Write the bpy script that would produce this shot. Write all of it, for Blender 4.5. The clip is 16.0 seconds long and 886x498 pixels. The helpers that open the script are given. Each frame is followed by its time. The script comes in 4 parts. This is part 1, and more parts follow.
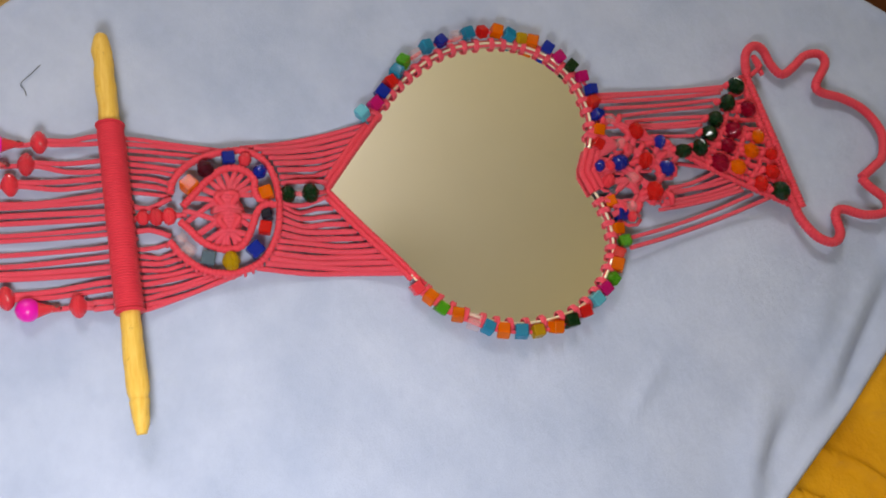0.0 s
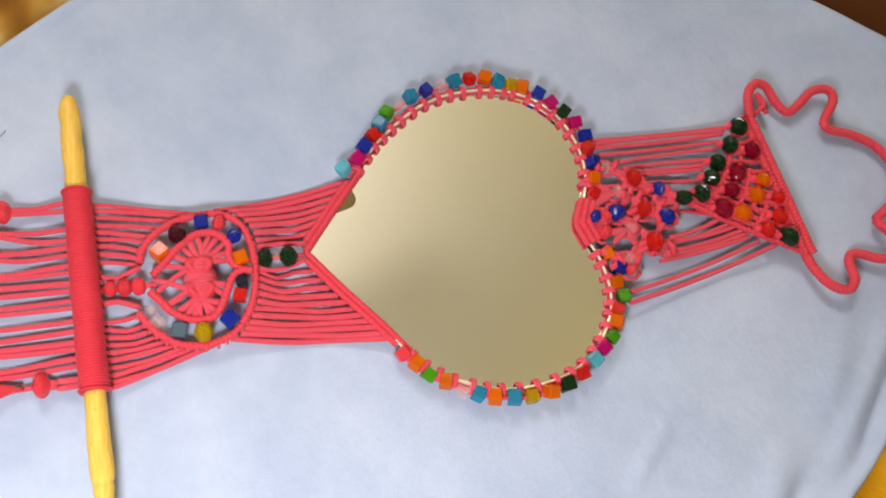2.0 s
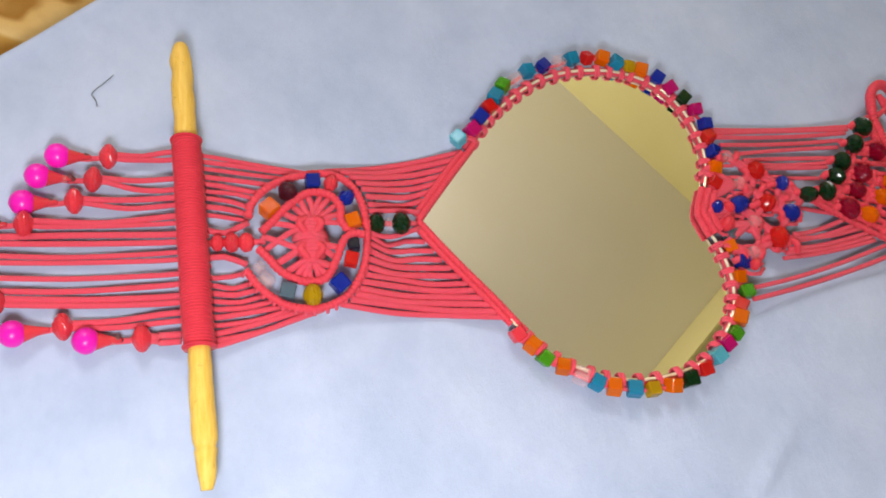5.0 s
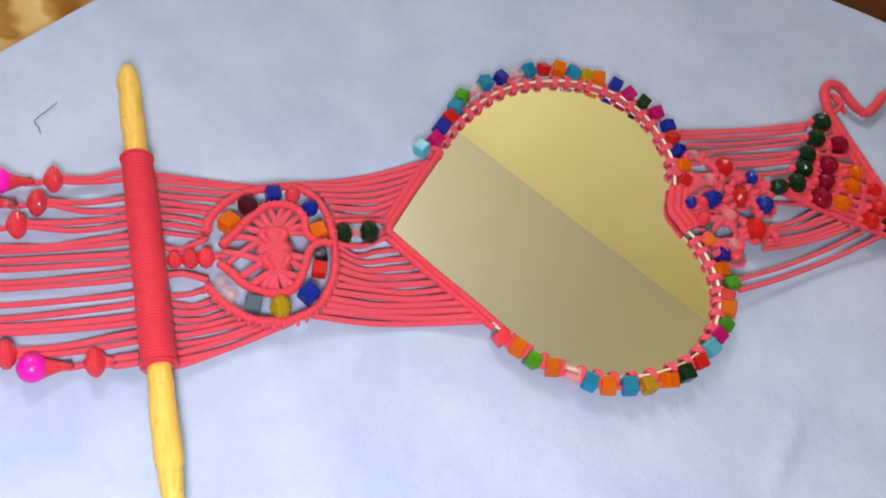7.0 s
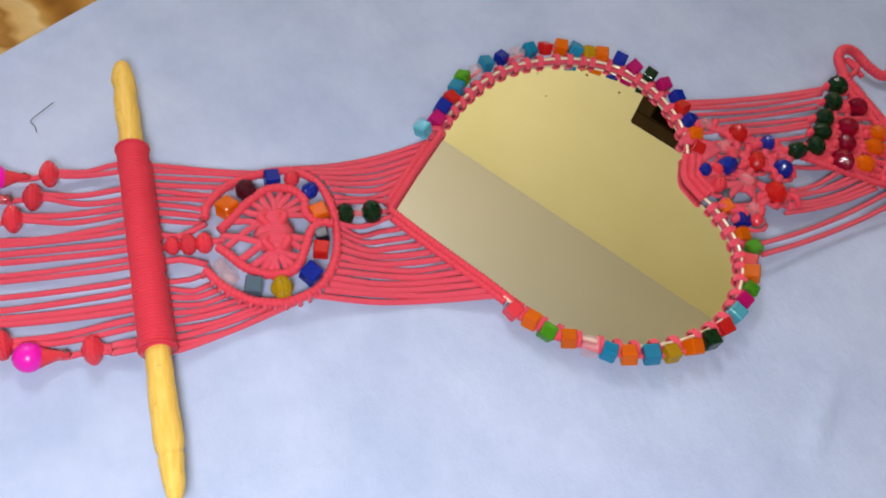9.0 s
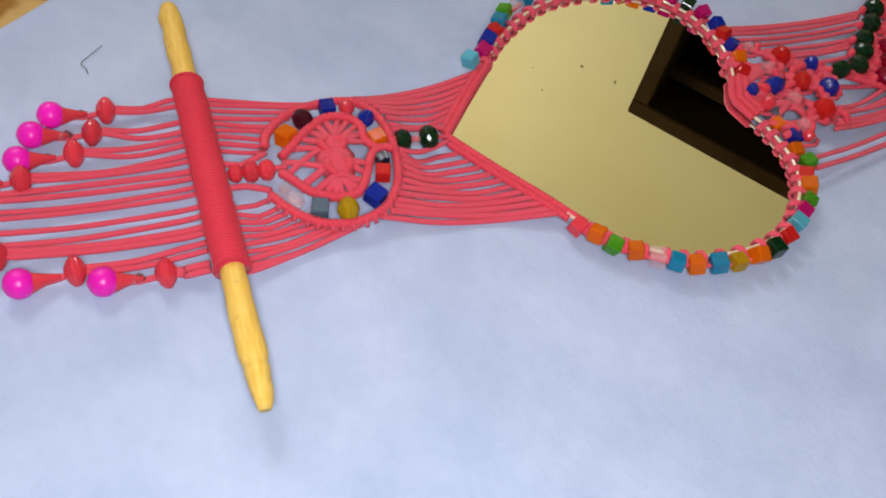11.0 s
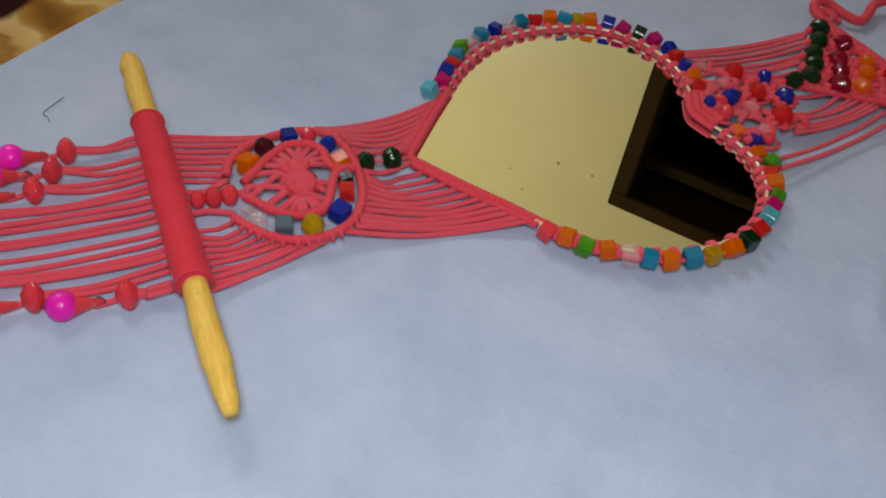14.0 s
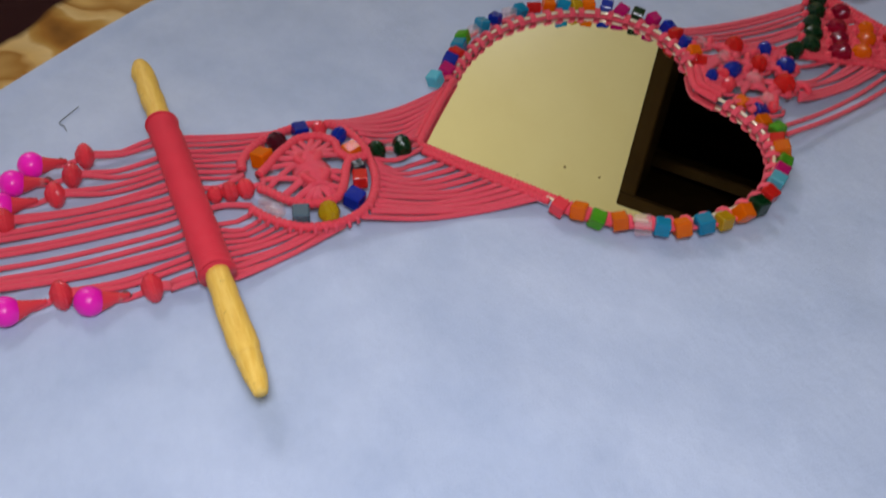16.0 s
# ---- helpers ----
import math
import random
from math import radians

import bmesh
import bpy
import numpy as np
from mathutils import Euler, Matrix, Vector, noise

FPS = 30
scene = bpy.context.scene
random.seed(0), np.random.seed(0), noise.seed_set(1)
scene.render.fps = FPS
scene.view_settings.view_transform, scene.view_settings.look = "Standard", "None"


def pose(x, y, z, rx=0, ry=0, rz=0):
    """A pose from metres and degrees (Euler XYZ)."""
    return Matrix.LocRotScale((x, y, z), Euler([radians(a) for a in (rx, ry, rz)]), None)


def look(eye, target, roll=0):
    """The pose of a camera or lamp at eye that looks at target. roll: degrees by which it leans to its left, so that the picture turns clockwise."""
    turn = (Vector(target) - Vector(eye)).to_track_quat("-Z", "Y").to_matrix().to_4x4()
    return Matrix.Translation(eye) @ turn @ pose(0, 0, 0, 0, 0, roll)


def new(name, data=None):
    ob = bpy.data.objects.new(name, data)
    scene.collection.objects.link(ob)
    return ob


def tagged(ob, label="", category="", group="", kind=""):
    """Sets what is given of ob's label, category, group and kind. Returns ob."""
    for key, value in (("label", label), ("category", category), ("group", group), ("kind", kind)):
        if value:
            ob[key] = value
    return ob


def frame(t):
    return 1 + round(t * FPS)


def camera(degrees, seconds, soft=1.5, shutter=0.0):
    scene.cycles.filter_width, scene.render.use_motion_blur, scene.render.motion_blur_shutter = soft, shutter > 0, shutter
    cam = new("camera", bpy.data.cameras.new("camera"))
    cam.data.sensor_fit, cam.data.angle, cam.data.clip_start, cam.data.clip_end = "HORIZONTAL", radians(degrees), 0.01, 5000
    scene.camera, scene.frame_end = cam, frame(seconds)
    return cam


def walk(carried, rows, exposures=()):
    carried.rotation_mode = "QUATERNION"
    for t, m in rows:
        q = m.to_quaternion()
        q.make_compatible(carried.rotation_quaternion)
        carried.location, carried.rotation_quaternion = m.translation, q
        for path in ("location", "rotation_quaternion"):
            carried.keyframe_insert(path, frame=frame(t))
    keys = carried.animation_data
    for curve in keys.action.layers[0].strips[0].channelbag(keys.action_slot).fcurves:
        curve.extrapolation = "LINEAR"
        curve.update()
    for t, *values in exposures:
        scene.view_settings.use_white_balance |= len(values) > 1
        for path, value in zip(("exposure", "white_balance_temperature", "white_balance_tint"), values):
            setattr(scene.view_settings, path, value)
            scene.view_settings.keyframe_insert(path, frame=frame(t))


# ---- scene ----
cam = camera(55.9, 16.0, 1.8, 0.4)
EXPOSURES = [(0, -0.32, 7050, 11), (1.5, -0.02, 7100, 10), (2.5, 0.13, 7150, 9), (4.2, 0.04, 6950, 10), (6.5, 0.05, 6600, 10), (8.5, 0.0, 6500, 12), (9.7, -0.28, 6450, 13), (12.0, -0.26, 6650, 7), (12.5, -0.24, 6700, 4), (12.7, -0.28, 6700, 4), (13.0, -0.50, 6900, 5), (13.4, -0.78, 6850, 7), (14.5, -0.79, 6700, 8), (15.5, -0.67, 6400, 13), (16.0, -0.66, 6400, 11)]
PATH = [
    (0, (-0.063, -0.149, 0.342), (0.532, 0.469, -1.464), 36.8),
    (0.5, (-0.06, -0.145, 0.341), (0.549, 0.493, -1.454), 36.5),
    (1, (-0.057, -0.141, 0.34), (0.524, 0.522, -1.455), 33.8),
    (1.5, (-0.049, -0.135, 0.339), (0.519, 0.565, -1.447), 31.2),
    (2, (-0.042, -0.13, 0.334), (0.511, 0.547, -1.464), 31.3),
    (2.5, (-0.036, -0.128, 0.331), (0.489, 0.517, -1.487), 31.9),
    (3, (-0.037, -0.126, 0.331), (0.505, 0.491, -1.493), 36.1),
    (3.5, (-0.048, -0.127, 0.325), (0.448, 0.495, -1.51), 35.3),
    (4, (-0.062, -0.132, 0.313), (0.458, 0.53, -1.501), 34.9),
    (4.2, (-0.067, -0.134, 0.309), (0.437, 0.562, -1.497), 32.4),
    (6.3, (-0.082, -0.154, 0.279), (0.496, 0.742, -1.413), 27.6),
    (6.5, (-0.08, -0.158, 0.277), (0.489, 0.781, -1.395), 25.0),
    (7, (-0.08, -0.165, 0.263), (0.549, 0.801, -1.371), 24.7),
    (7.5, (-0.08, -0.167, 0.259), (0.542, 0.845, -1.35), 22.2),
    (8, (-0.078, -0.169, 0.257), (0.514, 0.867, -1.348), 19.9),
    (8.5, (-0.07, -0.173, 0.249), (0.515, 0.884, -1.345), 18.6),
    (9, (-0.07, -0.182, 0.244), (0.495, 0.882, -1.352), 17.2),
    (9.5, (-0.076, -0.188, 0.241), (0.475, 0.874, -1.362), 15.7),
    (9.7, (-0.08, -0.191, 0.239), (0.471, 0.872, -1.363), 15.7),
    (11.8, (-0.097, -0.201, 0.214), (0.507, 0.937, -1.316), 13.3),
    (12, (-0.097, -0.202, 0.213), (0.526, 0.954, -1.295), 13.6),
    (12.5, (-0.096, -0.21, 0.206), (0.529, 0.889, -1.344), 14.2),
    (13, (-0.096, -0.219, 0.202), (0.536, 0.987, -1.263), 12.7),
    (13.5, (-0.094, -0.225, 0.201), (0.532, 1.019, -1.234), 10.9),
    (14, (-0.092, -0.225, 0.197), (0.543, 1.047, -1.21), 9.1),
    (14.5, (-0.089, -0.225, 0.197), (0.611, 1.061, -1.165), 9.8),
    (15, (-0.092, -0.228, 0.197), (0.565, 1.126, -1.121), 7.6),
    (15.5, (-0.094, -0.233, 0.196), (0.56, 1.132, -1.112), 6.6),
    (16, (-0.097, -0.235, 0.192), (0.52, 1.069, -1.194), 4.9),
]
walk(cam, [(t, look(eye, target, roll)) for t, eye, target, roll in PATH], EXPOSURES)

# ---- light ----
world = bpy.data.worlds.new("room_dark")
scene.world = world
world.use_nodes = True
world.node_tree.nodes["Background"].inputs[0].default_value = (0.6, 0.7, 0.9, 1)
world.node_tree.nodes["Background"].inputs[1].default_value = 0.02

# the room stands turned: n runs towards the doorway wall, s along it
AZ = radians(40)
ROOM = Matrix.Rotation(AZ, 4, "Z")          # local x = n, local y = s
CLOTH_Z, SHEET_Z, FLOOR_Z, CEIL_Z = -0.0028, -0.010, -0.46, 2.222
WALL_N, BACK_N, LEFT_S, RIGHT_S = 2.0, -2.3, 2.3, -2.0

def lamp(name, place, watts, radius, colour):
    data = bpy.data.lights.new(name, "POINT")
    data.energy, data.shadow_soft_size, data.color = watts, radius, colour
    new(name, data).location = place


lamp("bulb", (-0.30, 1.38, 1.58), 47, 0.30, (0.97, 0.92, 1.0))
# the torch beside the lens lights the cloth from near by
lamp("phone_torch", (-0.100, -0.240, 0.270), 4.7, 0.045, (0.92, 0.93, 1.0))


# ---- materials ----
def material(name, rough=0.5, metal=0.0):
    m = bpy.data.materials.new(name)
    m.use_nodes = True
    b = m.node_tree.nodes["Principled BSDF"]
    b.inputs["Roughness"].default_value, b.inputs["Metallic"].default_value = rough, metal
    return m, m.node_tree, b


def node(tree, kind, **values):
    n = tree.nodes.new(kind)
    for key, value in values.items():
        n.inputs[key.replace("_", " ")].default_value = value
    return n


def coords(tree, what="Object", scale=(1, 1, 1)):
    c, m = tree.nodes.new("ShaderNodeTexCoord"), tree.nodes.new("ShaderNodeMapping")
    m.inputs["Scale"].default_value = scale
    tree.links.new(c.outputs[what], m.inputs[0])
    return m.outputs[0]


def noise_tex(tree, vec, scale, detail=4, rough=0.55):
    n = node(tree, "ShaderNodeTexNoise", Scale=scale, Detail=detail, Roughness=rough)
    tree.links.new(vec, n.inputs["Vector"])
    return n.outputs["Fac"]


def ramp(tree, fac, *stops):
    r = tree.nodes.new("ShaderNodeValToRGB")
    e = r.color_ramp.elements
    while len(e) < len(stops):
        e.new(0.5)
    for el, (p, c) in zip(e, stops):
        el.position, el.color = p, (*c, 1)
    tree.links.new(fac, r.inputs[0])
    return r.outputs[0]


def mix(tree, fac, a, b, mode="MIX"):
    m = tree.nodes.new("ShaderNodeMix")
    m.data_type, m.blend_type = "RGBA", mode
    for sock, v in ((m.inputs[0], fac), (m.inputs[6], a), (m.inputs[7], b)):
        if isinstance(v, (int, float)):
            sock.default_value = v
        elif isinstance(v, tuple):
            sock.default_value = (*v, 1)
        else:
            tree.links.new(v, sock)
    return m.outputs[2]


def bump(tree, b, height, strength, distance, below=None):
    n = node(tree, "ShaderNodeBump", Strength=strength, Distance=distance)
    tree.links.new(height, n.inputs["Height"])
    if below:
        tree.links.new(below.outputs[0], n.inputs["Normal"])
    tree.links.new(n.outputs[0], b.inputs["Normal"])
    return n


def cloth_material():
    """Short plush: broad cloudy tone, nap brushed in streaks, and a fine pile."""
    m, t, b = material("plush_cloth", 0.95)
    v = coords(t)
    big, cloud = noise_tex(t, v, 7, 4), noise_tex(t, v, 26, 5, 0.62)
    nap = noise_tex(t, coords(t, "Object", (1.0, 0.7, 1.0)), 170, 4, 0.65)
    fine = noise_tex(t, v, 1700, 3, 0.7)
    base = ramp(t, big, (0.28, (0.42, 0.51, 0.70)), (0.72, (0.53, 0.61, 0.79)))
    base = mix(t, 0.75, base, ramp(t, cloud, (0.36, (0.86, 0.88, 0.91)), (0.60, (1, 1, 1))), "MULTIPLY")
    base = mix(t, 0.30, base, ramp(t, nap, (0.3, (0.80, 0.82, 0.85)), (0.64, (1, 1, 1))), "MULTIPLY")
    t.links.new(base, b.inputs["Base Color"])
    b.inputs["Sheen Weight"].default_value, b.inputs["Sheen Roughness"].default_value = 0.10, 0.5
    one = bump(t, b, nap, 0.28, 0.0016)
    bump(t, b, fine, 0.35, 0.0005, one)
    return m


def cord_material(name, lo, hi, pitch=0.0008, rough=0.55, depth=0.00014):
    """Braided nylon: ribs that run round the cord, by the length and turn stored in its uv map."""
    m, t, b = material(name, rough)
    uv = coords(t, "UV")
    w = node(t, "ShaderNodeTexWave", Scale=0.628 / pitch, Distortion=0.3)
    w.wave_type, w.bands_direction = "BANDS", "X"
    t.links.new(uv, w.inputs["Vector"])
    v = coords(t)
    big, fine = noise_tex(t, v, 60, 3), noise_tex(t, v, 2200, 2)
    c = mix(t, big, lo, hi)
    c = mix(t, 0.75, c, ramp(t, w.outputs["Fac"], (0.0, (0.76, 0.62, 0.64)), (0.6, (1, 1, 1))), "MULTIPLY")
    t.links.new(c, b.inputs["Base Color"])
    b.inputs["Sheen Weight"].default_value = 0.25
    b.inputs["Sheen Tint"].default_value = (1.0, 0.5, 0.5, 1)
    b.inputs["Specular IOR Level"].default_value = 0.4
    one = bump(t, b, w.outputs["Fac"], 1.0, depth)
    bump(t, b, fine, 0.25, 0.0002, one)
    return m


def bead_material(name, colour, clear=0.5, rough=0.03):
    """Clear tinted acrylic: part of the light goes straight through, the rest shows a cloudy glossy body."""
    m, t, b = material(name, rough)
    info = t.nodes.new("ShaderNodeObjectInfo")
    tint = mix(t, info.outputs["Random"], colour, tuple(c * 0.8 for c in colour))
    t.links.new(tint, b.inputs["Base Color"])
    b.inputs["Transmission Weight"].default_value = min(0.3, clear)
    b.inputs["Specular IOR Level"].default_value, b.inputs["IOR"].default_value = 0.4, 1.5
    bump(t, b, noise_tex(t, coords(t), 420, 2), 0.35, 0.0006)
    through_it, both = t.nodes.new("ShaderNodeBsdfTransparent"), node(t, "ShaderNodeMixShader", Fac=clear * 0.62 if clear < 0.8 else 0.8)
    through_it.inputs["Color"].default_value = (*(min(1.0, c ** 0.33) for c in colour), 1)
    t.links.new(b.outputs[0], both.inputs[1])
    t.links.new(through_it.outputs[0], both.inputs[2])
    t.links.new(both.outputs[0], t.nodes["Material Output"].inputs["Surface"])
    return m


CLOTH = cloth_material()
CORD = cord_material("red_cord", (0.90, 0.074, 0.130), (0.95, 0.098, 0.155))
CORD_THICK = cord_material("red_wrapped_cord", (0.80, 0.042, 0.078), (0.87, 0.062, 0.100), 0.0013)
THREAD = cord_material("red_wrapping_thread", (0.64, 0.016, 0.042), (0.76, 0.036, 0.065), 0.0012, 0.75, 0.0)
BEADS = {
    "orange": bead_material("orange_acrylic", (1.0, 0.215, 0.002)), "red": bead_material("red_acrylic", (0.86, 0.025, 0.02)),
    "green": bead_material("green_acrylic", (0.10, 0.46, 0.02)), "dark green": bead_material("dark_green_acrylic", (0.003, 0.030, 0.008), 0.15),
    "teal": bead_material("teal_acrylic", (0.015, 0.36, 0.60)), "cyan": bead_material("cyan_acrylic", (0.15, 0.68, 0.82)),
    "blue": bead_material("blue_acrylic", (0.008, 0.035, 0.46), 0.4), "magenta": bead_material("magenta_acrylic", (0.74, 0.008, 0.22)),
    "olive": bead_material("olive_acrylic", (0.72, 0.46, 0.012)), "clear": bead_material("clear_acrylic", (1.0, 0.84, 0.84), 0.85),
    "maroon": bead_material("maroon_acrylic", (0.09, 0.008, 0.02), 0.3), "black": bead_material("black_glass", (0.01, 0.012, 0.03), 0.25),
    "slate": bead_material("slate_acrylic", (0.16, 0.24, 0.30), 0.5), "crimson": bead_material("crimson_acrylic", (0.34, 0.004, 0.035)),
    "coral": bead_material("coral_acrylic", (0.94, 0.06, 0.085), 0.15, 0.08), "pink": bead_material("neon_pink_plastic", (1.0, 0.012, 0.52), 0.0, 0.3),
    "silver": bead_material("silver_lined_glass", (0.35, 0.36, 0.4), 0.2),
}


def mirror_material():
    m, t, b = material("mirror_glass", 0.0, 1.0)
    b.inputs["Base Color"].default_value = (0.93, 0.935, 0.91, 1)
    t.links.new(ramp(t, noise_tex(t, coords(t), 30, 3), (0.62, (0.0, 0.0, 0.0)), (1.0, (0.05, 0.05, 0.05))), b.inputs["Roughness"])
    return m


def gold_material():
    m, t, b = material("gold_wire", 0.22, 0.25)
    t.links.new(ramp(t, noise_tex(t, coords(t), 400, 2), (0.3, (0.86, 0.68, 0.42)), (0.7, (0.97, 0.90, 0.74))), b.inputs["Base Color"])
    return m


def stick_material():
    m, t, b = material("painted_stick", 0.55)
    v = coords(t, "Object", (1, 0.12, 1))
    grain, spots = noise_tex(t, v, 900, 4, 0.6), noise_tex(t, coords(t), 260, 5, 0.75)
    c = ramp(t, grain, (0.25, (0.78, 0.45, 0.05)), (0.65, (0.90, 0.60, 0.12)))
    c = mix(t, ramp(t, spots, (0.60, (0, 0, 0)), (0.72, (0.75, 0.75, 0.75))), c, (0.30, 0.14, 0.03))
    t.links.new(c, b.inputs["Base Color"])
    one = bump(t, b, grain, 0.4, 0.0006)
    bump(t, b, spots, 0.4, 0.0008, one)
    return m


def plain_material(name, a, c, scale, rough=0.6, relief=0.0, size=0.002, detail=5):
    m, t, b = material(name, rough)
    b.inputs["Specular IOR Level"].default_value = 0.5 if rough < 0.9 else 0.05
    f = noise_tex(t, coords(t), scale, detail)
    t.links.new(ramp(t, f, (0.3, a), (0.7, c)), b.inputs["Base Color"])
    if relief:
        bump(t, b, noise_tex(t, coords(t), scale * 6, 4), relief, size)
    return m


def sheet_material():
    """Printed bedspread: gold and tan flowers with brown shading on a deep maroon ground."""
    m, t, b = material("printed_bedspread", 0.85)
    b.inputs["Specular IOR Level"].default_value = 0.12
    v = coords(t)
    warp = node(t, "ShaderNodeTexNoise", Scale=14.0, Detail=3.0)
    t.links.new(v, warp.inputs["Vector"])
    vec = t.nodes.new("ShaderNodeVectorMath")
    vec.operation = "MULTIPLY_ADD"
    vec.inputs[1].default_value = (0.035, 0.035, 0.0)
    t.links.new(warp.outputs["Color"], vec.inputs[0])
    shift = node(t, "ShaderNodeMapping", Location=(-0.0175, -0.0175, 0.0))
    t.links.new(v, shift.inputs[0])
    t.links.new(shift.outputs[0], vec.inputs[2])
    petals = noise_tex(t, vec.outputs[0], 15, 3.0, 0.45)
    gold = ramp(t, petals, (0.30, (0.10, 0.035, 0.006)), (0.40, (0.36, 0.16, 0.025)), (0.45, (0.50, 0.29, 0.07)), (0.475, (0.70, 0.50, 0.22)), (0.54, (0.62, 0.40, 0.14)), (0.56, (0.34, 0.16, 0.03)), (0.64, (0.60, 0.38, 0.12)), (0.70, (0.74, 0.55, 0.28)))
    veins = noise_tex(t, vec.outputs[0], 90, 4, 0.6)
    gold = mix(t, 0.25, gold, ramp(t, veins, (0.35, (0.55, 0.48, 0.40)), (0.6, (1.0, 1.0, 1.0))), "MULTIPLY")
    sep = t.nodes.new("ShaderNodeSeparateXYZ")
    t.links.new(vec.outputs[0], sep.inputs[0])
    # a scalloped maroon band along one side, and a dark brown ground at the far end
    def along(kx, ky):
        first, second = t.nodes.new("ShaderNodeMath"), t.nodes.new("ShaderNodeMath")
        first.operation, second.operation = "MULTIPLY", "MULTIPLY_ADD"
        first.inputs[1].default_value, second.inputs[1].default_value = ky, kx
        t.links.new(sep.outputs[1], first.inputs[0])
        t.links.new(sep.outputs[0], second.inputs[0])
        t.links.new(first.outputs[0], second.inputs[2])
        return second.outputs[0]

    band = ramp(t, along(-0.78, 0.63), (0.199, (0, 0, 0)), (0.202, (1, 1, 1)), (0.243, (1, 1, 1)), (0.246, (0, 0, 0)))
    ground = ramp(t, along(0.63, 0.78), (0.285, (0, 0, 0)), (0.30, (1, 1, 1)))
    c = mix(t, band, gold, (0.020, 0.0012, 0.0015))
    c = mix(t, ground, c, (0.085, 0.026, 0.006))
    t.links.new(c, b.inputs["Base Color"])
    bump(t, b, petals, 0.5, 0.006)
    return m


WALL = plain_material("cream_wall_paint", (0.80, 0.71, 0.29), (0.86, 0.78, 0.35), 2.2, 0.32, 0.15, 0.004)
PALE_WALL = plain_material("pale_wall_paint", (0.70, 0.74, 0.78), (0.76, 0.80, 0.83), 2.2, 0.5, 0.15, 0.004)
CEILING = plain_material("ceiling_paint", (0.85, 0.81, 0.63), (0.89, 0.855, 0.68), 1.6, 0.7, 0.1, 0.004)
DARK_WOOD = plain_material("dark_stained_wood", (0.036, 0.020, 0.005), (0.052, 0.030, 0.008), 14, 0.95, 0.2)
# near-black brown: the shade of the unlit room is put into the colour
ROOM_SHADE = plain_material("room_shade_brown", (0.035, 0.022, 0.014), (0.05, 0.03, 0.018), 3, 0.8)
FLOOR = plain_material("floor_cement", (0.20, 0.16, 0.13), (0.28, 0.23, 0.19), 5, 0.6, 0.1)
SHEET = sheet_material()
YELLOW = plain_material("yellow_glossy_plastic", (0.68, 0.30, 0.010), (0.80, 0.40, 0.018), 18, 0.12, 0.45, 0.004)
MIRROR, GOLD, STICK = mirror_material(), gold_material(), stick_material()
FIBRE = plain_material("dark_fibre", (0.06, 0.08, 0.09), (0.10, 0.12, 0.13), 900, 0.7)
NAIL = plain_material("rusty_nail", (0.40, 0.30, 0.10), (0.46, 0.35, 0.12), 60, 0.7)
KNOT_DARK = plain_material("burnt_knot", (0.10, 0.03, 0.03), (0.18, 0.05, 0.05), 900, 0.6)
FAN_WOOD = plain_material("brown_fan_paint", (0.24, 0.16, 0.06), (0.29, 0.20, 0.08), 9, 0.4)


# ---- builders ----
def mesh_from(name, verts, faces, mat, uvs=None, smooth=True):
    me = bpy.data.meshes.new(name)
    me.from_pydata(verts, [], faces)
    me.materials.append(mat)
    if uvs:
        layer = me.uv_layers.new(name="UVMap")
        for loop in me.loops:
            layer.data[loop.index].uv = uvs[loop.vertex_index]
    me.polygons.foreach_set("use_smooth", [smooth] * len(me.polygons))
    me.update()
    return me


def attach(name, me, parent=None, label="", at=None):
    ob = new(name, me)
    if at is not None:
        ob.matrix_basis = at
    if parent:
        ob.parent = parent
    return tagged(ob, label)


def from_bm(name, bm, mat, parent=None, label="", at=None, smooth=False):
    me = bpy.data.meshes.new(name)
    bm.normal_update()
    bm.to_mesh(me)
    bm.free()
    me.materials.append(mat)
    me.polygons.foreach_set("use_smooth", [smooth] * len(me.polygons))
    return attach(name, me, parent, label, at)


def mm(*p):
    return Vector(p) / 1000


def spline(points, step=1.5, closed=False):
    """A smooth line through points, in steps of about so many millimetres."""
    pts = [Vector(p) for p in points]
    n, out = len(pts), []
    for i in range(n if closed else n - 1):
        if closed:
            a, b, c, d = (pts[(i + k) % n] for k in (-1, 0, 1, 2))
        else:
            b, c = pts[i], pts[i + 1]
            a, d = pts[i - 1] if i else b * 2 - c, pts[i + 2] if i + 2 < n else c * 2 - b
        k = max(1, int((c - b).length * 1000 / step))
        for j in range(k):
            u = j / k
            out.append(0.5 * (2 * b + (c - a) * u + (2 * a - 5 * b + 4 * c - d) * u * u + (3 * b - a - 3 * c + d) * u ** 3))
    if not closed:
        out.append(pts[-1])
    return out


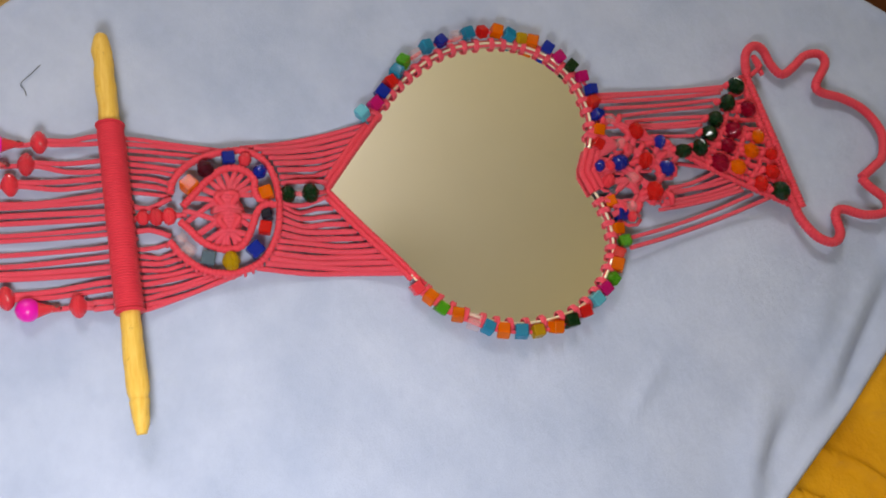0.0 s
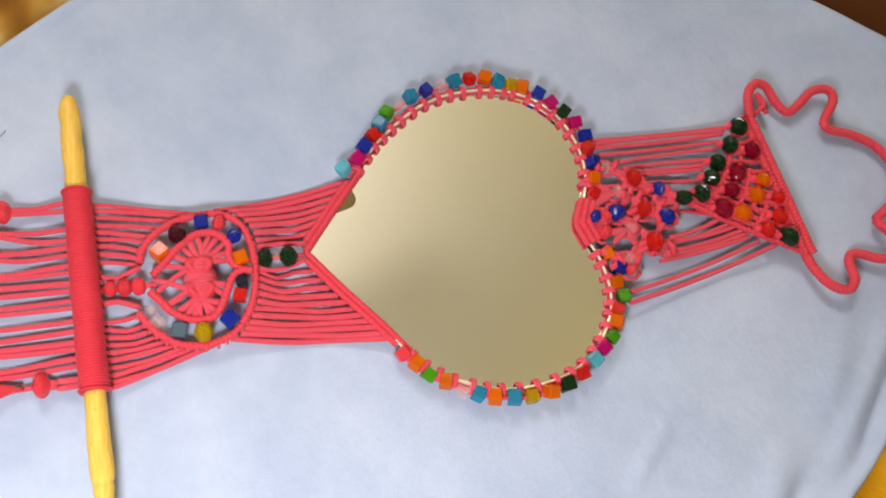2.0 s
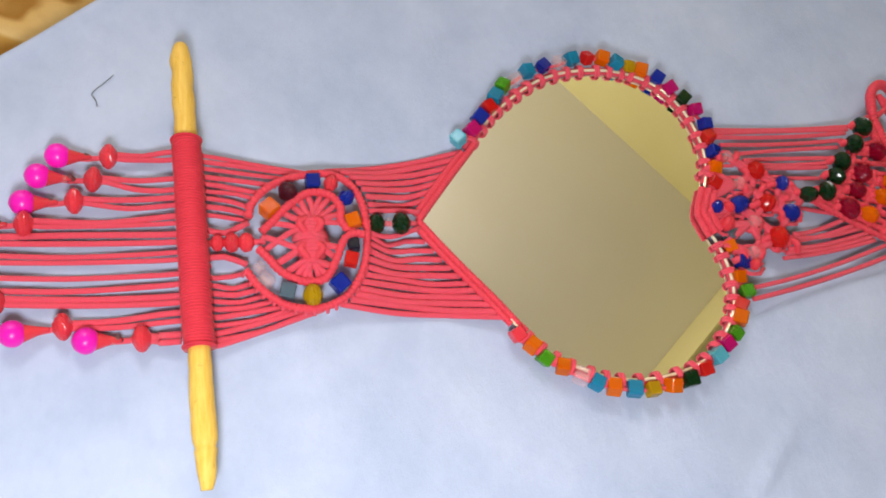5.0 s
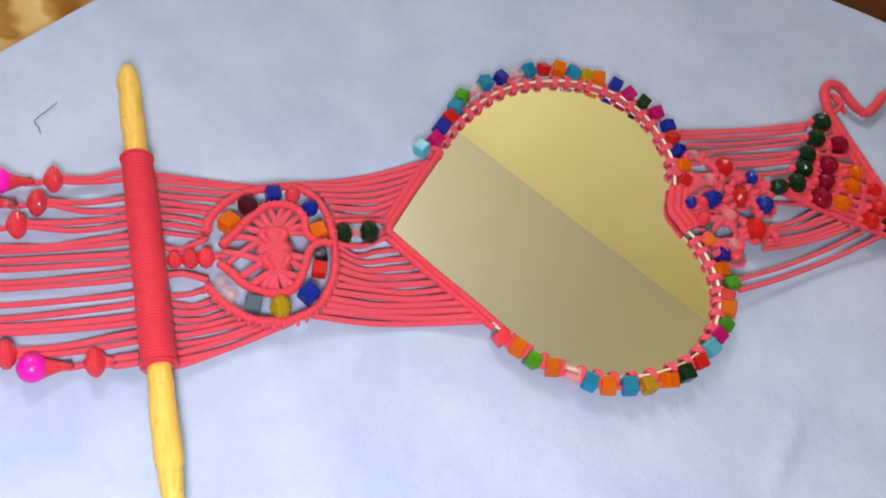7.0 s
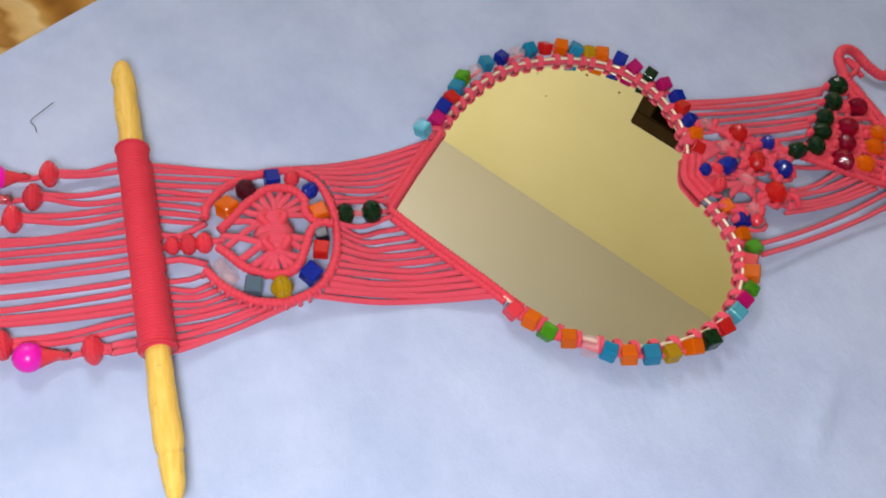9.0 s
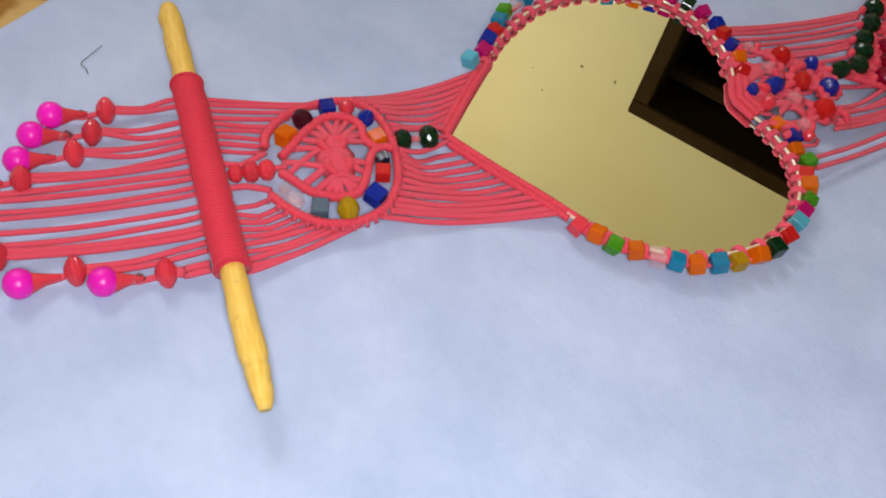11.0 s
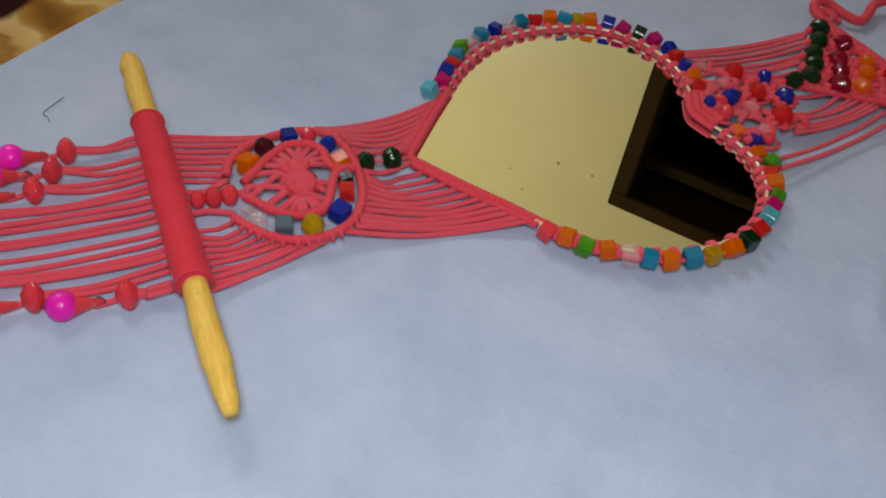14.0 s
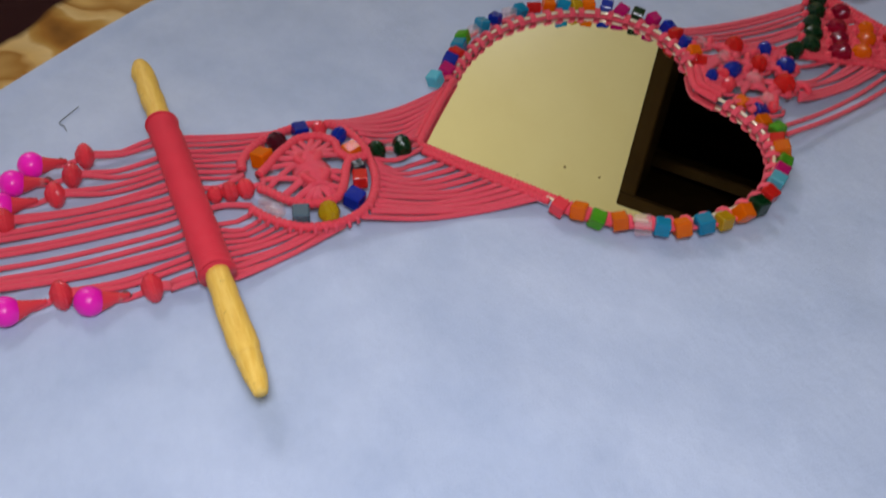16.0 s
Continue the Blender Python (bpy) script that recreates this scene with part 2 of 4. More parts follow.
def tube_mesh(name, path, radius, mat, sides=7, flat=1.0, ribs=0.0, pitch=0.0016, skew=1.0, closed=False, phase=0.0):
    """A cord along path; ribs: the depth of grooves that wind round it; radius: a number, or a function of the way 0..1."""
    verts, faces, uvs, n, run = [], [], [], len(path), 0.0
    for i, p in enumerate(path):
        ahead = path[(i + 1) % n] if (i + 1 < n or closed) else p
        back = path[i - 1] if (i or closed) else p
        way = (ahead - back).normalized()
        side = way.cross(Vector((0, 0, 1)))
        side = side.normalized() if side.length > 1e-6 else Vector((1, 0, 0))
        up = side.cross(way)
        if i:
            run += (p - path[i - 1]).length
        r = radius(i / max(1, n - 1)) if callable(radius) else radius
        for k in range(sides):
            a = 2 * math.pi * k / sides
            q = r + (ribs * (abs(math.sin(math.pi * run / pitch + skew * a / 2 + phase)) - 0.6) if ribs else 0)
            verts.append(p + side * math.cos(a) * q + up * math.sin(a) * q * flat)
            uvs.append((run, k / sides * 0.004))
    for i in range(n if closed else n - 1):
        j = (i + 1) % n
        for k in range(sides):
            l = (k + 1) % sides
            faces.append((i * sides + k, i * sides + l, j * sides + l, j * sides + k))
    if not closed:
        faces.append(tuple(range(sides))[::-1])
        faces.append(tuple((n - 1) * sides + k for k in range(sides)))
    return mesh_from(name, verts, [f[::-1] for f in faces], mat, uvs)


def box(name, lo, hi, mat, parent=None, label="", at=None, bevel=0.0):
    bm = bmesh.new()
    bmesh.ops.create_cube(bm, size=1)
    for v in bm.verts:
        v.co = Vector((lo[i] + (v.co[i] + 0.5) * (hi[i] - lo[i]) for i in range(3)))
    if bevel:
        bmesh.ops.bevel(bm, geom=bm.edges[:], offset=bevel, segments=2, affect="EDGES")
    return from_bm(name, bm, mat, parent, label, at)


def cube_bead_mesh(name, mat, size=5.6, cut=0.08):
    """A faceted cube with broken edges and a drilled hole that shows inside the clear body."""
    bm = bmesh.new()
    bmesh.ops.create_cube(bm, size=size / 1000)
    bmesh.ops.bevel(bm, geom=bm.edges[:], offset=size * cut / 1000, segments=1, affect="EDGES")
    bmesh.ops.create_cone(bm, cap_ends=False, segments=8, radius1=0.0010, radius2=0.0010, depth=size * 0.99 / 1000, matrix=Matrix.Rotation(math.pi / 2, 4, "Y"))
    me = bpy.data.meshes.new(name)
    bm.to_mesh(me)
    bm.free()
    me.materials.append(mat)
    return me


def round_bead_mesh(name, mat, radius, length, sides=12, rings=7, faceted=True, hole=0.22, power=0.5):
    """A bead turned round the x axis, with a hole's rim at both ends; power: 0.5 a ball, more a pointed disc."""
    verts, faces = [], []
    for i in range(rings):
        u = -1 + 2 * i / (rings - 1)
        r = radius * max(hole, (1 - u * u) ** power)
        for k in range(sides):
            a = 2 * math.pi * (k + (0.5 * (i % 2) if faceted else 0)) / sides
            verts.append(Vector((u * length / 2, r * math.cos(a), r * math.sin(a))) / 1000)
    for i in range(rings - 1):
        for k in range(sides):
            l = (k + 1) % sides
            faces.append((i * sides + k, i * sides + l, (i + 1) * sides + l, (i + 1) * sides + k))
    faces += [tuple(range(sides))[::-1], tuple((rings - 1) * sides + k for k in range(sides))]
    return mesh_from(name, verts, faces, mat, None, not faceted)


MESHES = {}


def cone_bead_mesh(name, mat):
    """A tapered drop that widens along its x axis."""
    path = [mm(-4.4 + 8.8 * k / 12, 0, 0) for k in range(13)]
    return tube_mesh(name, path, lambda u: 0.0008 + 0.0026 * u ** 1.3, mat, 12)


def bead(kind, colour, x, y, z, parent, turn=0.0, tilt=(0.0, 0.0), scale=1.0):
    key = (kind, colour)
    if key not in MESHES:
        mat = BEADS[colour]
        MESHES[key] = {
            "cube": lambda: cube_bead_mesh("cube_bead", mat), "round": lambda: round_bead_mesh("round_bead", mat, 4.0, 6.6, 10, 6),
            "disc": lambda: round_bead_mesh("disc_bead", mat, 4.9, 6.4, 14, 7, True, 0.3, 0.62), "ball": lambda: round_bead_mesh("ball_bead", mat, 4.6, 9, 20, 12, False, 0.16),
            "drop": lambda: cone_bead_mesh("drop_bead", mat), "barrel": lambda: round_bead_mesh("barrel_bead", mat, 3.6, 8.0, 12, 7, True, 0.45, 0.3),
        }[kind]()
    at = pose(x / 1000, y / 1000, z / 1000, tilt[0], tilt[1], turn) @ Matrix.Scale(scale, 4)
    return attach("bead", MESHES[key], parent, f"{colour} {'plastic' if colour == 'pink' else 'acrylic'} {kind} bead", at)


def cord(points, parent, radius=1.0, mat=None, sides=7, flat=0.8, label=""):
    path = spline([mm(*p) for p in points], 3.0)
    return attach("cord", tube_mesh("cord", path, radius / 1000, mat or CORD, sides, flat), parent, label)


def wrapped(name, points, parent, radius, pitch=1.7, depth=0.45, label="", mat=None, closed=False, flat=1.0, skew=1.0, step=0.42, sides=10):
    path = spline([mm(*p) for p in points], step, closed)
    return attach(name, tube_mesh(name, path, radius / 1000, mat or CORD_THICK, sides, flat, depth / 1000, pitch / 1000, skew, closed), parent, label)


# ---- the room ----
def structure(ob, label):
    return tagged(ob, label, kind="structure")


def room():
    t = 0.15
    structure(box("floor", (BACK_N - t, RIGHT_S - t, FLOOR_Z - 0.1), (WALL_N + t + 1.6, LEFT_S + t, FLOOR_Z), FLOOR, at=ROOM), "grey cement floor of the room")
    structure(box("ceiling", (BACK_N - t, RIGHT_S - t, CEIL_Z), (WALL_N + t, LEFT_S + t, CEIL_Z + 0.1), CEILING, at=ROOM), "cream painted flat ceiling of the room")
    structure(box("ceiling_beam", (BACK_N, -0.70, CEIL_Z - 0.35), (WALL_N, -0.50, CEIL_Z - 0.002), WALL, at=ROOM, bevel=0.004), "cream painted beam under the ceiling")
    structure(box("wall_west", (BACK_N - t, RIGHT_S - t, FLOOR_Z), (BACK_N, LEFT_S + t, CEIL_Z), PALE_WALL, at=ROOM), "pale bluish-white painted wall")
    structure(box("wall_north", (BACK_N, LEFT_S, FLOOR_Z), (WALL_N, LEFT_S + t, CEIL_Z), PALE_WALL, at=ROOM), "pale bluish-white painted wall")
    structure(box("wall_south", (BACK_N, RIGHT_S - t, FLOOR_Z), (WALL_N, RIGHT_S, CEIL_Z), PALE_WALL, at=ROOM), "pale bluish-white painted wall")
    # the wall with the doorway: two piers and a lintel in one mesh
    bm = bmesh.new()
    for s0, s1, z0, z1 in ((DOOR_S1, LEFT_S + t, FLOOR_Z, CEIL_Z), (RIGHT_S - t, DOOR_S0, FLOOR_Z, CEIL_Z), (DOOR_S0, DOOR_S1, DOOR_TOP, CEIL_Z)):
        made = bmesh.ops.create_cube(bm, size=1)["verts"]
        for v in made:
            v.co = Vector((WALL_N + (v.co.x + 0.5) * t, s0 + (v.co.y + 0.5) * (s1 - s0), z0 + (v.co.z + 0.5) * (z1 - z0)))
    structure(from_bm("wall_east", bm, WALL, at=ROOM), "glossy yellowish cream wall round a dark doorway")
    # the unlit room beyond: its walls carry the shade in their dark colour
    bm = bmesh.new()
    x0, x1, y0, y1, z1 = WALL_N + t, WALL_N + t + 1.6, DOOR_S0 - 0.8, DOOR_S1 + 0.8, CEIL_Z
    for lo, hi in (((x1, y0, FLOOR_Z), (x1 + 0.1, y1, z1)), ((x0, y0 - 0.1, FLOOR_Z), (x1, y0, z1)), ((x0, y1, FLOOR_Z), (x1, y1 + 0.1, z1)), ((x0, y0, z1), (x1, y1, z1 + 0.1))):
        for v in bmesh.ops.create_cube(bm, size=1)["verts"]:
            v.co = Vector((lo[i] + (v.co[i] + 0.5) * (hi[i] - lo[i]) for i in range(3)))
    structure(from_bm("wall_beyond", bm, ROOM_SHADE, at=ROOM), "walls of the unlit room beyond, its shade painted in as dark brown")
    # door frame, dark stained
    frame_ob = structure(new("door_1"), "dark-stained wooden door frame in the cream wall")
    frame_ob.matrix_basis = ROOM
    d0, d1 = WALL_N - 0.012, WALL_N + t + 0.01
    box("jamb", (d0, DOOR_S1 - 0.055, FLOOR_Z), (d1, DOOR_S1, DOOR_TOP - 0.06), DARK_WOOD, frame_ob, bevel=0.004)
    box("jamb", (d0, DOOR_S0, FLOOR_Z), (d1, DOOR_S0 + 0.07, DOOR_TOP - 0.06), DARK_WOOD, frame_ob, bevel=0.004)
    box("head", (d0, DOOR_S0, DOOR_TOP - 0.06), (d1, DOOR_S1, DOOR_TOP), DARK_WOOD, frame_ob, bevel=0.004)
    box("transom", (WALL_N + 0.115, DOOR_S0 + 0.07, DOOR_TOP - 0.150), (d1, DOOR_S1 - 0.055, DOOR_TOP - 0.105), DARK_WOOD, frame_ob, bevel=0.004)


DOOR_S0, DOOR_S1, DOOR_TOP = -0.68, 0.274, 1.620
room()


def nail(s, z, size):
    """A small dark nail hole in the doorway wall."""
    bm = bmesh.new()
    bmesh.ops.create_uvsphere(bm, u_segments=10, v_segments=6, radius=size)
    ob = from_bm("wall_nail", bm, NAIL, None, "", ROOM @ pose(WALL_N - size * 0.1, s, z), True)
    tagged(ob, "small dark nail in the cream wall", "nail", "nails in the wall")


for s_, z_, r_ in ((0.476, 1.554, 0.0050), (0.352, 1.546, 0.0045), (0.581, 1.726, 0.0035), (0.64, 1.66, 0.003)):
    nail(s_, z_, r_)


def ceiling_fan(x, y, turn):
    """Three brown blades on a hub that hangs from the ceiling."""
    fan = tagged(new("ceiling_fan"), "brown ceiling fan with three still blades", "fan")
    fan.matrix_basis = pose(x, y, CEIL_Z, 0, 0, turn)
    bm = bmesh.new()
    bmesh.ops.create_cone(bm, cap_ends=True, segments=20, radius1=0.012, radius2=0.012, depth=0.22, matrix=Matrix.Translation((0, 0, -0.11)))
    from_bm("rod", bm, FAN_WOOD, fan, "", None, True)
    bm = bmesh.new()
    bmesh.ops.create_cone(bm, cap_ends=True, segments=28, radius1=0.11, radius2=0.08, depth=0.09, matrix=Matrix.Translation((0, 0, -0.265)))
    bmesh.ops.bevel(bm, geom=[e for e in bm.edges if len(e.link_faces) == 2 and e.calc_face_angle() > 1], offset=0.015, segments=3, affect="EDGES")
    from_bm("hub", bm, FAN_WOOD, fan, "", None, True)
    # each blade: a flat board that widens towards a rounded end
    outline = [(0.09, -0.05)]
    for side in (-1, 1):
        corner = [(0.57 + 0.03 * math.sin(a), side * (0.04 + 0.03 * math.cos(a))) for a in (math.pi / 2 * q / 5 for q in range(6))]
        outline += corner if side < 0 else corner[::-1]
    outline.append((0.09, 0.05))
    n = len(outline)
    verts = [(x, y, z) for z in (-0.277, -0.283) for x, y in outline]
    faces = [tuple(range(n)), tuple(range(n, 2 * n))[::-1]] + [(q, q + n, (q + 1) % n + n, (q + 1) % n) for q in range(n)]
    board = mesh_from("blade", verts, faces, FAN_WOOD, None, False)
    for k in range(3):
        attach("blade", board, fan, "", pose(0, 0, 0, 0, 0, 120 * k))


ceiling_fan(-0.163, 0.756, 20)


# ---- bed, bedspread, cloth ----
def bed():
    b = tagged(new("bed"), "low bed under a printed gold and maroon bedspread", "bed")
    b.matrix_basis = pose(0.05, 0.0, FLOOR_Z, 0, 0, 38)
    box("mattress", (-1.0, -0.62, 0.12), (1.0, 0.62, SHEET_Z - FLOOR_Z - 0.016), FAN_WOOD, b, bevel=0.03)
    box("base", (-0.98, -0.6, 0.0), (0.98, 0.6, 0.12), DARK_WOOD, b, bevel=0.005)


bed()


def bedspread():
    """A thin soft sheet with low waves over the bed's top."""
    nx, ny, verts, faces = 90, 60, [], []
    turn = Matrix.Rotation(radians(38), 2)
    for j in range(ny + 1):
        for i in range(nx + 1):
            p = turn @ Vector((-0.98 + 1.96 * i / nx, -0.6 + 1.2 * j / ny)) + Vector((0.05, 0))
            h = 0.0022 * noise.noise((p.x * 9, p.y * 9, 0)) + 0.001 * noise.noise((p.x * 30, p.y * 30, 3))
            verts.append((p.x, p.y, SHEET_Z - 0.003 + h))
    for j in range(ny):
        for i in range(nx):
            a = j * (nx + 1) + i
            faces.append((a, a + 1, a + nx + 2, a + nx + 1))
    me = mesh_from("bedspread", verts, faces, SHEET)
    ob = tagged(attach("bedspread", me), "printed bedspread with gold and brown flowers on maroon", "bedspread")
    ob.modifiers.new("thickness", "SOLIDIFY").thickness = 0.003


bedspread()

CLOTH_CORNERS = [(77, 277), (466, 36), (-134, -410), (-530, -243)]


def cloth():
    """The plush cloth: four corners, low waves, creases near one side, and a rolled hem."""
    a, b, c, d = (Vector(p) / 1000 for p in CLOTH_CORNERS)
    nu, nv, verts, faces = 200, 240, [], []

    def crease(p, p0, p1, width):
        way = p1 - p0
        u = max(0, min(1, (p - p0).dot(way) / way.length_squared))
        return math.exp(-((p - p0 - way * u).length / width) ** 2) * math.sin(math.pi * (0.1 + 0.8 * u))

    creases = [((292, -68), (228, -133), 0.0030, -0.0026), ((284, -62), (222, -124), 0.0055, 0.0034), ((208, -128), (178, -157), 0.0050, -0.0026), ((200, -119), (172, -150), 0.0080, 0.0034), ((258, -66), (224, -104), 0.010, 0.0026), ((150, -92), (122, -120), 0.004, 0.0014),
               ((318, -30), (292, -62), 0.007, 0.0030), ((190, -140), (166, -172), 0.006, 0.0026)]
    creases = [(Vector(p) / 1000, Vector(q) / 1000, w, h) for p, q, w, h in creases]
    for j in range(nv + 1):
        for i in range(nu + 1):
            u, v = i / nu, j / nv
            p = (a * (1 - u) + b * u) * (1 - v) + (d * (1 - u) + c * u) * v
            edge = min(u, 1 - u, v * 1.6, (1 - v) * 1.6) * 0.42
            wave = 0.0016 * noise.noise((p.x * 11, p.y * 11, 1)) + 0.0008 * noise.noise((p.x * 34, p.y * 34, 5))
            near = max(0, 1 - max(abs(p.x - 0.06) / 0.26, abs(p.y) / 0.12))
            h = wave * (1 - 0.75 * near) - 0.0006 * near
            h += 0.0040 * math.exp(-(((p.x + 0.072) / 0.075) ** 2 + ((p.y + 0.01) / 0.07) ** 2))
            for p0, p1, w, k in creases:
                h += 1.15 * k * crease(p, p0, p1, w)
            h += 0.0032 * math.exp(-((edge - 0.0045) / 0.004) ** 2) - 0.004 * math.exp(-(edge / 0.0022) ** 2)
            out = (p - (a + c) / 2).normalized() * 0.0025 * noise.noise((p.x * 14, p.y * 14, 8)) * math.exp(-(edge / 0.03) ** 2)
            verts.append((p.x + out.x, p.y + out.y, CLOTH_Z + h))
    for j in range(nv):
        for i in range(nu):
            q = j * (nu + 1) + i
            faces.append((q, q + nu + 1, q + nu + 2, q + 1))
    me = mesh_from("plush_cloth", verts, faces, CLOTH)
    ob = tagged(attach("plush_cloth", me), "pale bluish-white plush cloth with a rolled hem spread flat", "cloth")
    s = ob.modifiers.new("thickness", "SOLIDIFY")
    s.thickness, s.offset = 0.0035, -1
    return ob


cloth()


def yellow_sheet():
    """Glossy yellow plastic with pressed folds, under the cloth's side."""
    verts, faces, nx, ny = [], [], 260, 60
    way, side = Vector((0.80, 0.60)), Vector((0.60, -0.80))
    start = Vector((0.10, -0.235))
    for j in range(ny + 1):
        for i in range(nx + 1):
            p = start + way * (0.42 * i / nx) + side * (-0.06 + 0.28 * j / ny)
            s = 0.42 * i / nx
            v = j / ny
            fold = sum(h * math.exp(-((s - f - lean * v + 0.006 * noise.noise((v * 7, f * 90, 1))) / w) ** 2) for f, lean, w, h in ((0.06, 0.10, 0.0016, 0.0016), (0.10, 0.12, 0.0014, 0.0018), (0.135, 0.09, 0.0020, 0.0015), (0.205, 0.11, 0.0014, -0.0014), (0.24, 0.13, 0.0018, 0.0017), (0.27, 0.10, 0.0013, 0.0013), (0.33, 0.12, 0.002, 0.0016)))
            step = 0.0040 / (1 + math.exp(-(s - 0.165 - 0.10 * v) / 0.0012))
            verts.append((p.x, p.y, SHEET_Z - 0.0008 + (fold * 2.6 + step * 1.3) * min(1, max(0, (v - 0.19) / 0.05)) + 0.0012 * noise.noise((p.x * 25, p.y * 25, 2))))
    for j in range(ny):
        for i in range(nx):
            a = j * (nx + 1) + i
            faces.append((a, a + nx + 1, a + nx + 2, a + 1))
    me = mesh_from("plastic_sheet", verts, faces, YELLOW)
    ob = tagged(attach("plastic_sheet", me), "glossy yellow plastic sheet with pressed folds", "plastic sheet")
    ob.modifiers.new("thickness", "SOLIDIFY").thickness = 0.001


yellow_sheet()

fibre_path = spline([mm(-116, 66, -1.9), mm(-119, 62, -1.5), mm(-123.5, 57, -1.7), mm(-122, 53.5, -1.4), mm(-121.5, 51, -1.7)], 0.8)
tagged(attach("loose_fibre", tube_mesh("loose_fibre", fibre_path, 0.00017, FIBRE, 5)), "short dark thread lying loose on the cloth", "thread")

# ---- macrame mirror ----
hanging = tagged(new("macrame_mirror"), "red macrame wall hanging with beaded heart mirror, lying on cloth", "wall hanging")

# the heart: its two flanks from tip to notch, in millimetres
FLANK_A = [(0, -1), (14, 17), (27, 33), (40, 49), (57, 63), (69, 69.5), (82, 73), (98, 74), (110, 72), (121, 67), (129, 59), (134, 49), (136.5, 37), (136, 26), (132, 14), (126, 2)]
FLANK_B = [(126, 2), (129, -8), (132, -16), (133.5, -26), (133, -35), (130, -44), (123, -54), (114, -62), (103, -67), (88, -69.5), (74, -69), (62, -65.5), (49, -59), (38, -49), (27, -35), (13, -18), (0, -1)]


def offset_line(points, out):
    """The line moved sideways by so many metres, to the left of its way."""
    made = []
    for i, p in enumerate(points):
        way = (points[min(i + 1, len(points) - 1)] - points[max(i - 1, 0)]).normalized()
        made.append(p + Vector((-way.y, way.x, 0)) * out)
    return made


EDGE_A = spline([mm(x, y, 0) for x, y in FLANK_A], 1.5)
EDGE_B = spline([mm(x, y, 0) for x, y in FLANK_B], 1.5)


def heart_mirror():
    outline = EDGE_A[:-1] + EDGE_B[:-1]
    n = len(outline)
    top = [(p.x, p.y, 0.0006) for p in outline]
    low = [(p.x, p.y, -0.0022) for p in outline]
    faces = [tuple(range(n))] + [tuple(n + k for k in range(n))[::-1]] + [(k, k + n, (k + 1) % n + n, (k + 1) % n) for k in range(n)]
    me = mesh_from("mirror", top + low, [f[::-1] for f in faces], MIRROR, None, False)
    attach("mirror", me, hanging, "heart-shaped mirror glass")


heart_mirror()


def lifted(points, z):
    return [Vector((p.x, p.y, z)) for p in points]


def wire_along(edge, start, end):
    path = lifted(offset_line(edge, 0.0011), 0.0026)[start:end]
    attach("wire", tube_mesh("wire", path, 0.0007, GOLD, 8), hanging, "thin gold wire round the mirror")


wire_along(EDGE_A, 34, len(EDGE_A))
wire_along(EDGE_B, 0, len(EDGE_B) - 34)


def nearest(edge, x, y):
    p = mm(x, y, 0)
    i = min(range(len(edge)), key=lambda k: (edge[k] - p).length)
    way = (edge[min(i + 1, len(edge) - 1)] - edge[max(i - 1, 0)]).normalized()
    return edge[i], way, Vector((-way.y, way.x, 0))


def edge_knot(edge, x, y, reach=3.0):
    """A lark's head over the wire: two short turns of cord from inside the mirror's edge to the beads."""
    p, way, out = nearest(edge, x, y)
    if out.dot(mm(x, y, 0) - p) < 0:
        out = -out
    pts = [p - out * 0.0013 + Vector((0, 0, 0.0010)), p - out * 0.0009 + Vector((0, 0, 0.0024)), p + out * 0.0014 + Vector((0, 0, 0.0036)), p + out * reach / 1000 + Vector((0, 0, 0.0030)), p + out * (reach + 1.2) / 1000 + Vector((0, 0, 0.001))]
    for k in (-1, 1):
        turn = [q + way * (0.00062 * k) for q in pts]
        attach("knot", tube_mesh("knot", spline(turn, 0.8), 0.0008, CORD, 7), hanging)


def bead_row(edge, spots, colours, height):
    """Faceted beads strung outside the mirror's edge, a knot between each two, on one running cord."""
    for i, ((x, y), colour) in enumerate(zip(spots, colours.split())):
        p, way, out = nearest(edge, x, y)
        turn = math.degrees(math.atan2(way.y, way.x)) + random.uniform(-16, 16)
        bead("cube", colour.replace("_", " "), x, y, height + random.uniform(-0.5, 0.7), hanging, turn, (random.uniform(-24, 24), random.uniform(-16, 16)), random.uniform(0.92, 1.06))
        if i:
            edge_knot(edge, (x + spots[i - 1][0]) / 2, (y + spots[i - 1][1]) / 2)
    cord([(x, y, 2.2) for x, y in spots], hanging, 0.9)
    held = [nearest(edge, x, y) for x, y in spots]
    cord([tuple((p + out * (0.0026 if out.dot(mm(x, y, 0) - p) > 0 else -0.0026)) * 1000 + Vector((0, 0, 0.9))) for (p, way, out), (x, y) in zip(held, spots)], hanging, 1.15)
    cord([tuple((p + out * (0.0010 if out.dot(mm(x, y, 0) - p) > 0 else -0.0010)) * 1000 + Vector((0, 0, 0.9))) for (p, way, out), (x, y) in zip(held, spots)], hanging, 0.9)


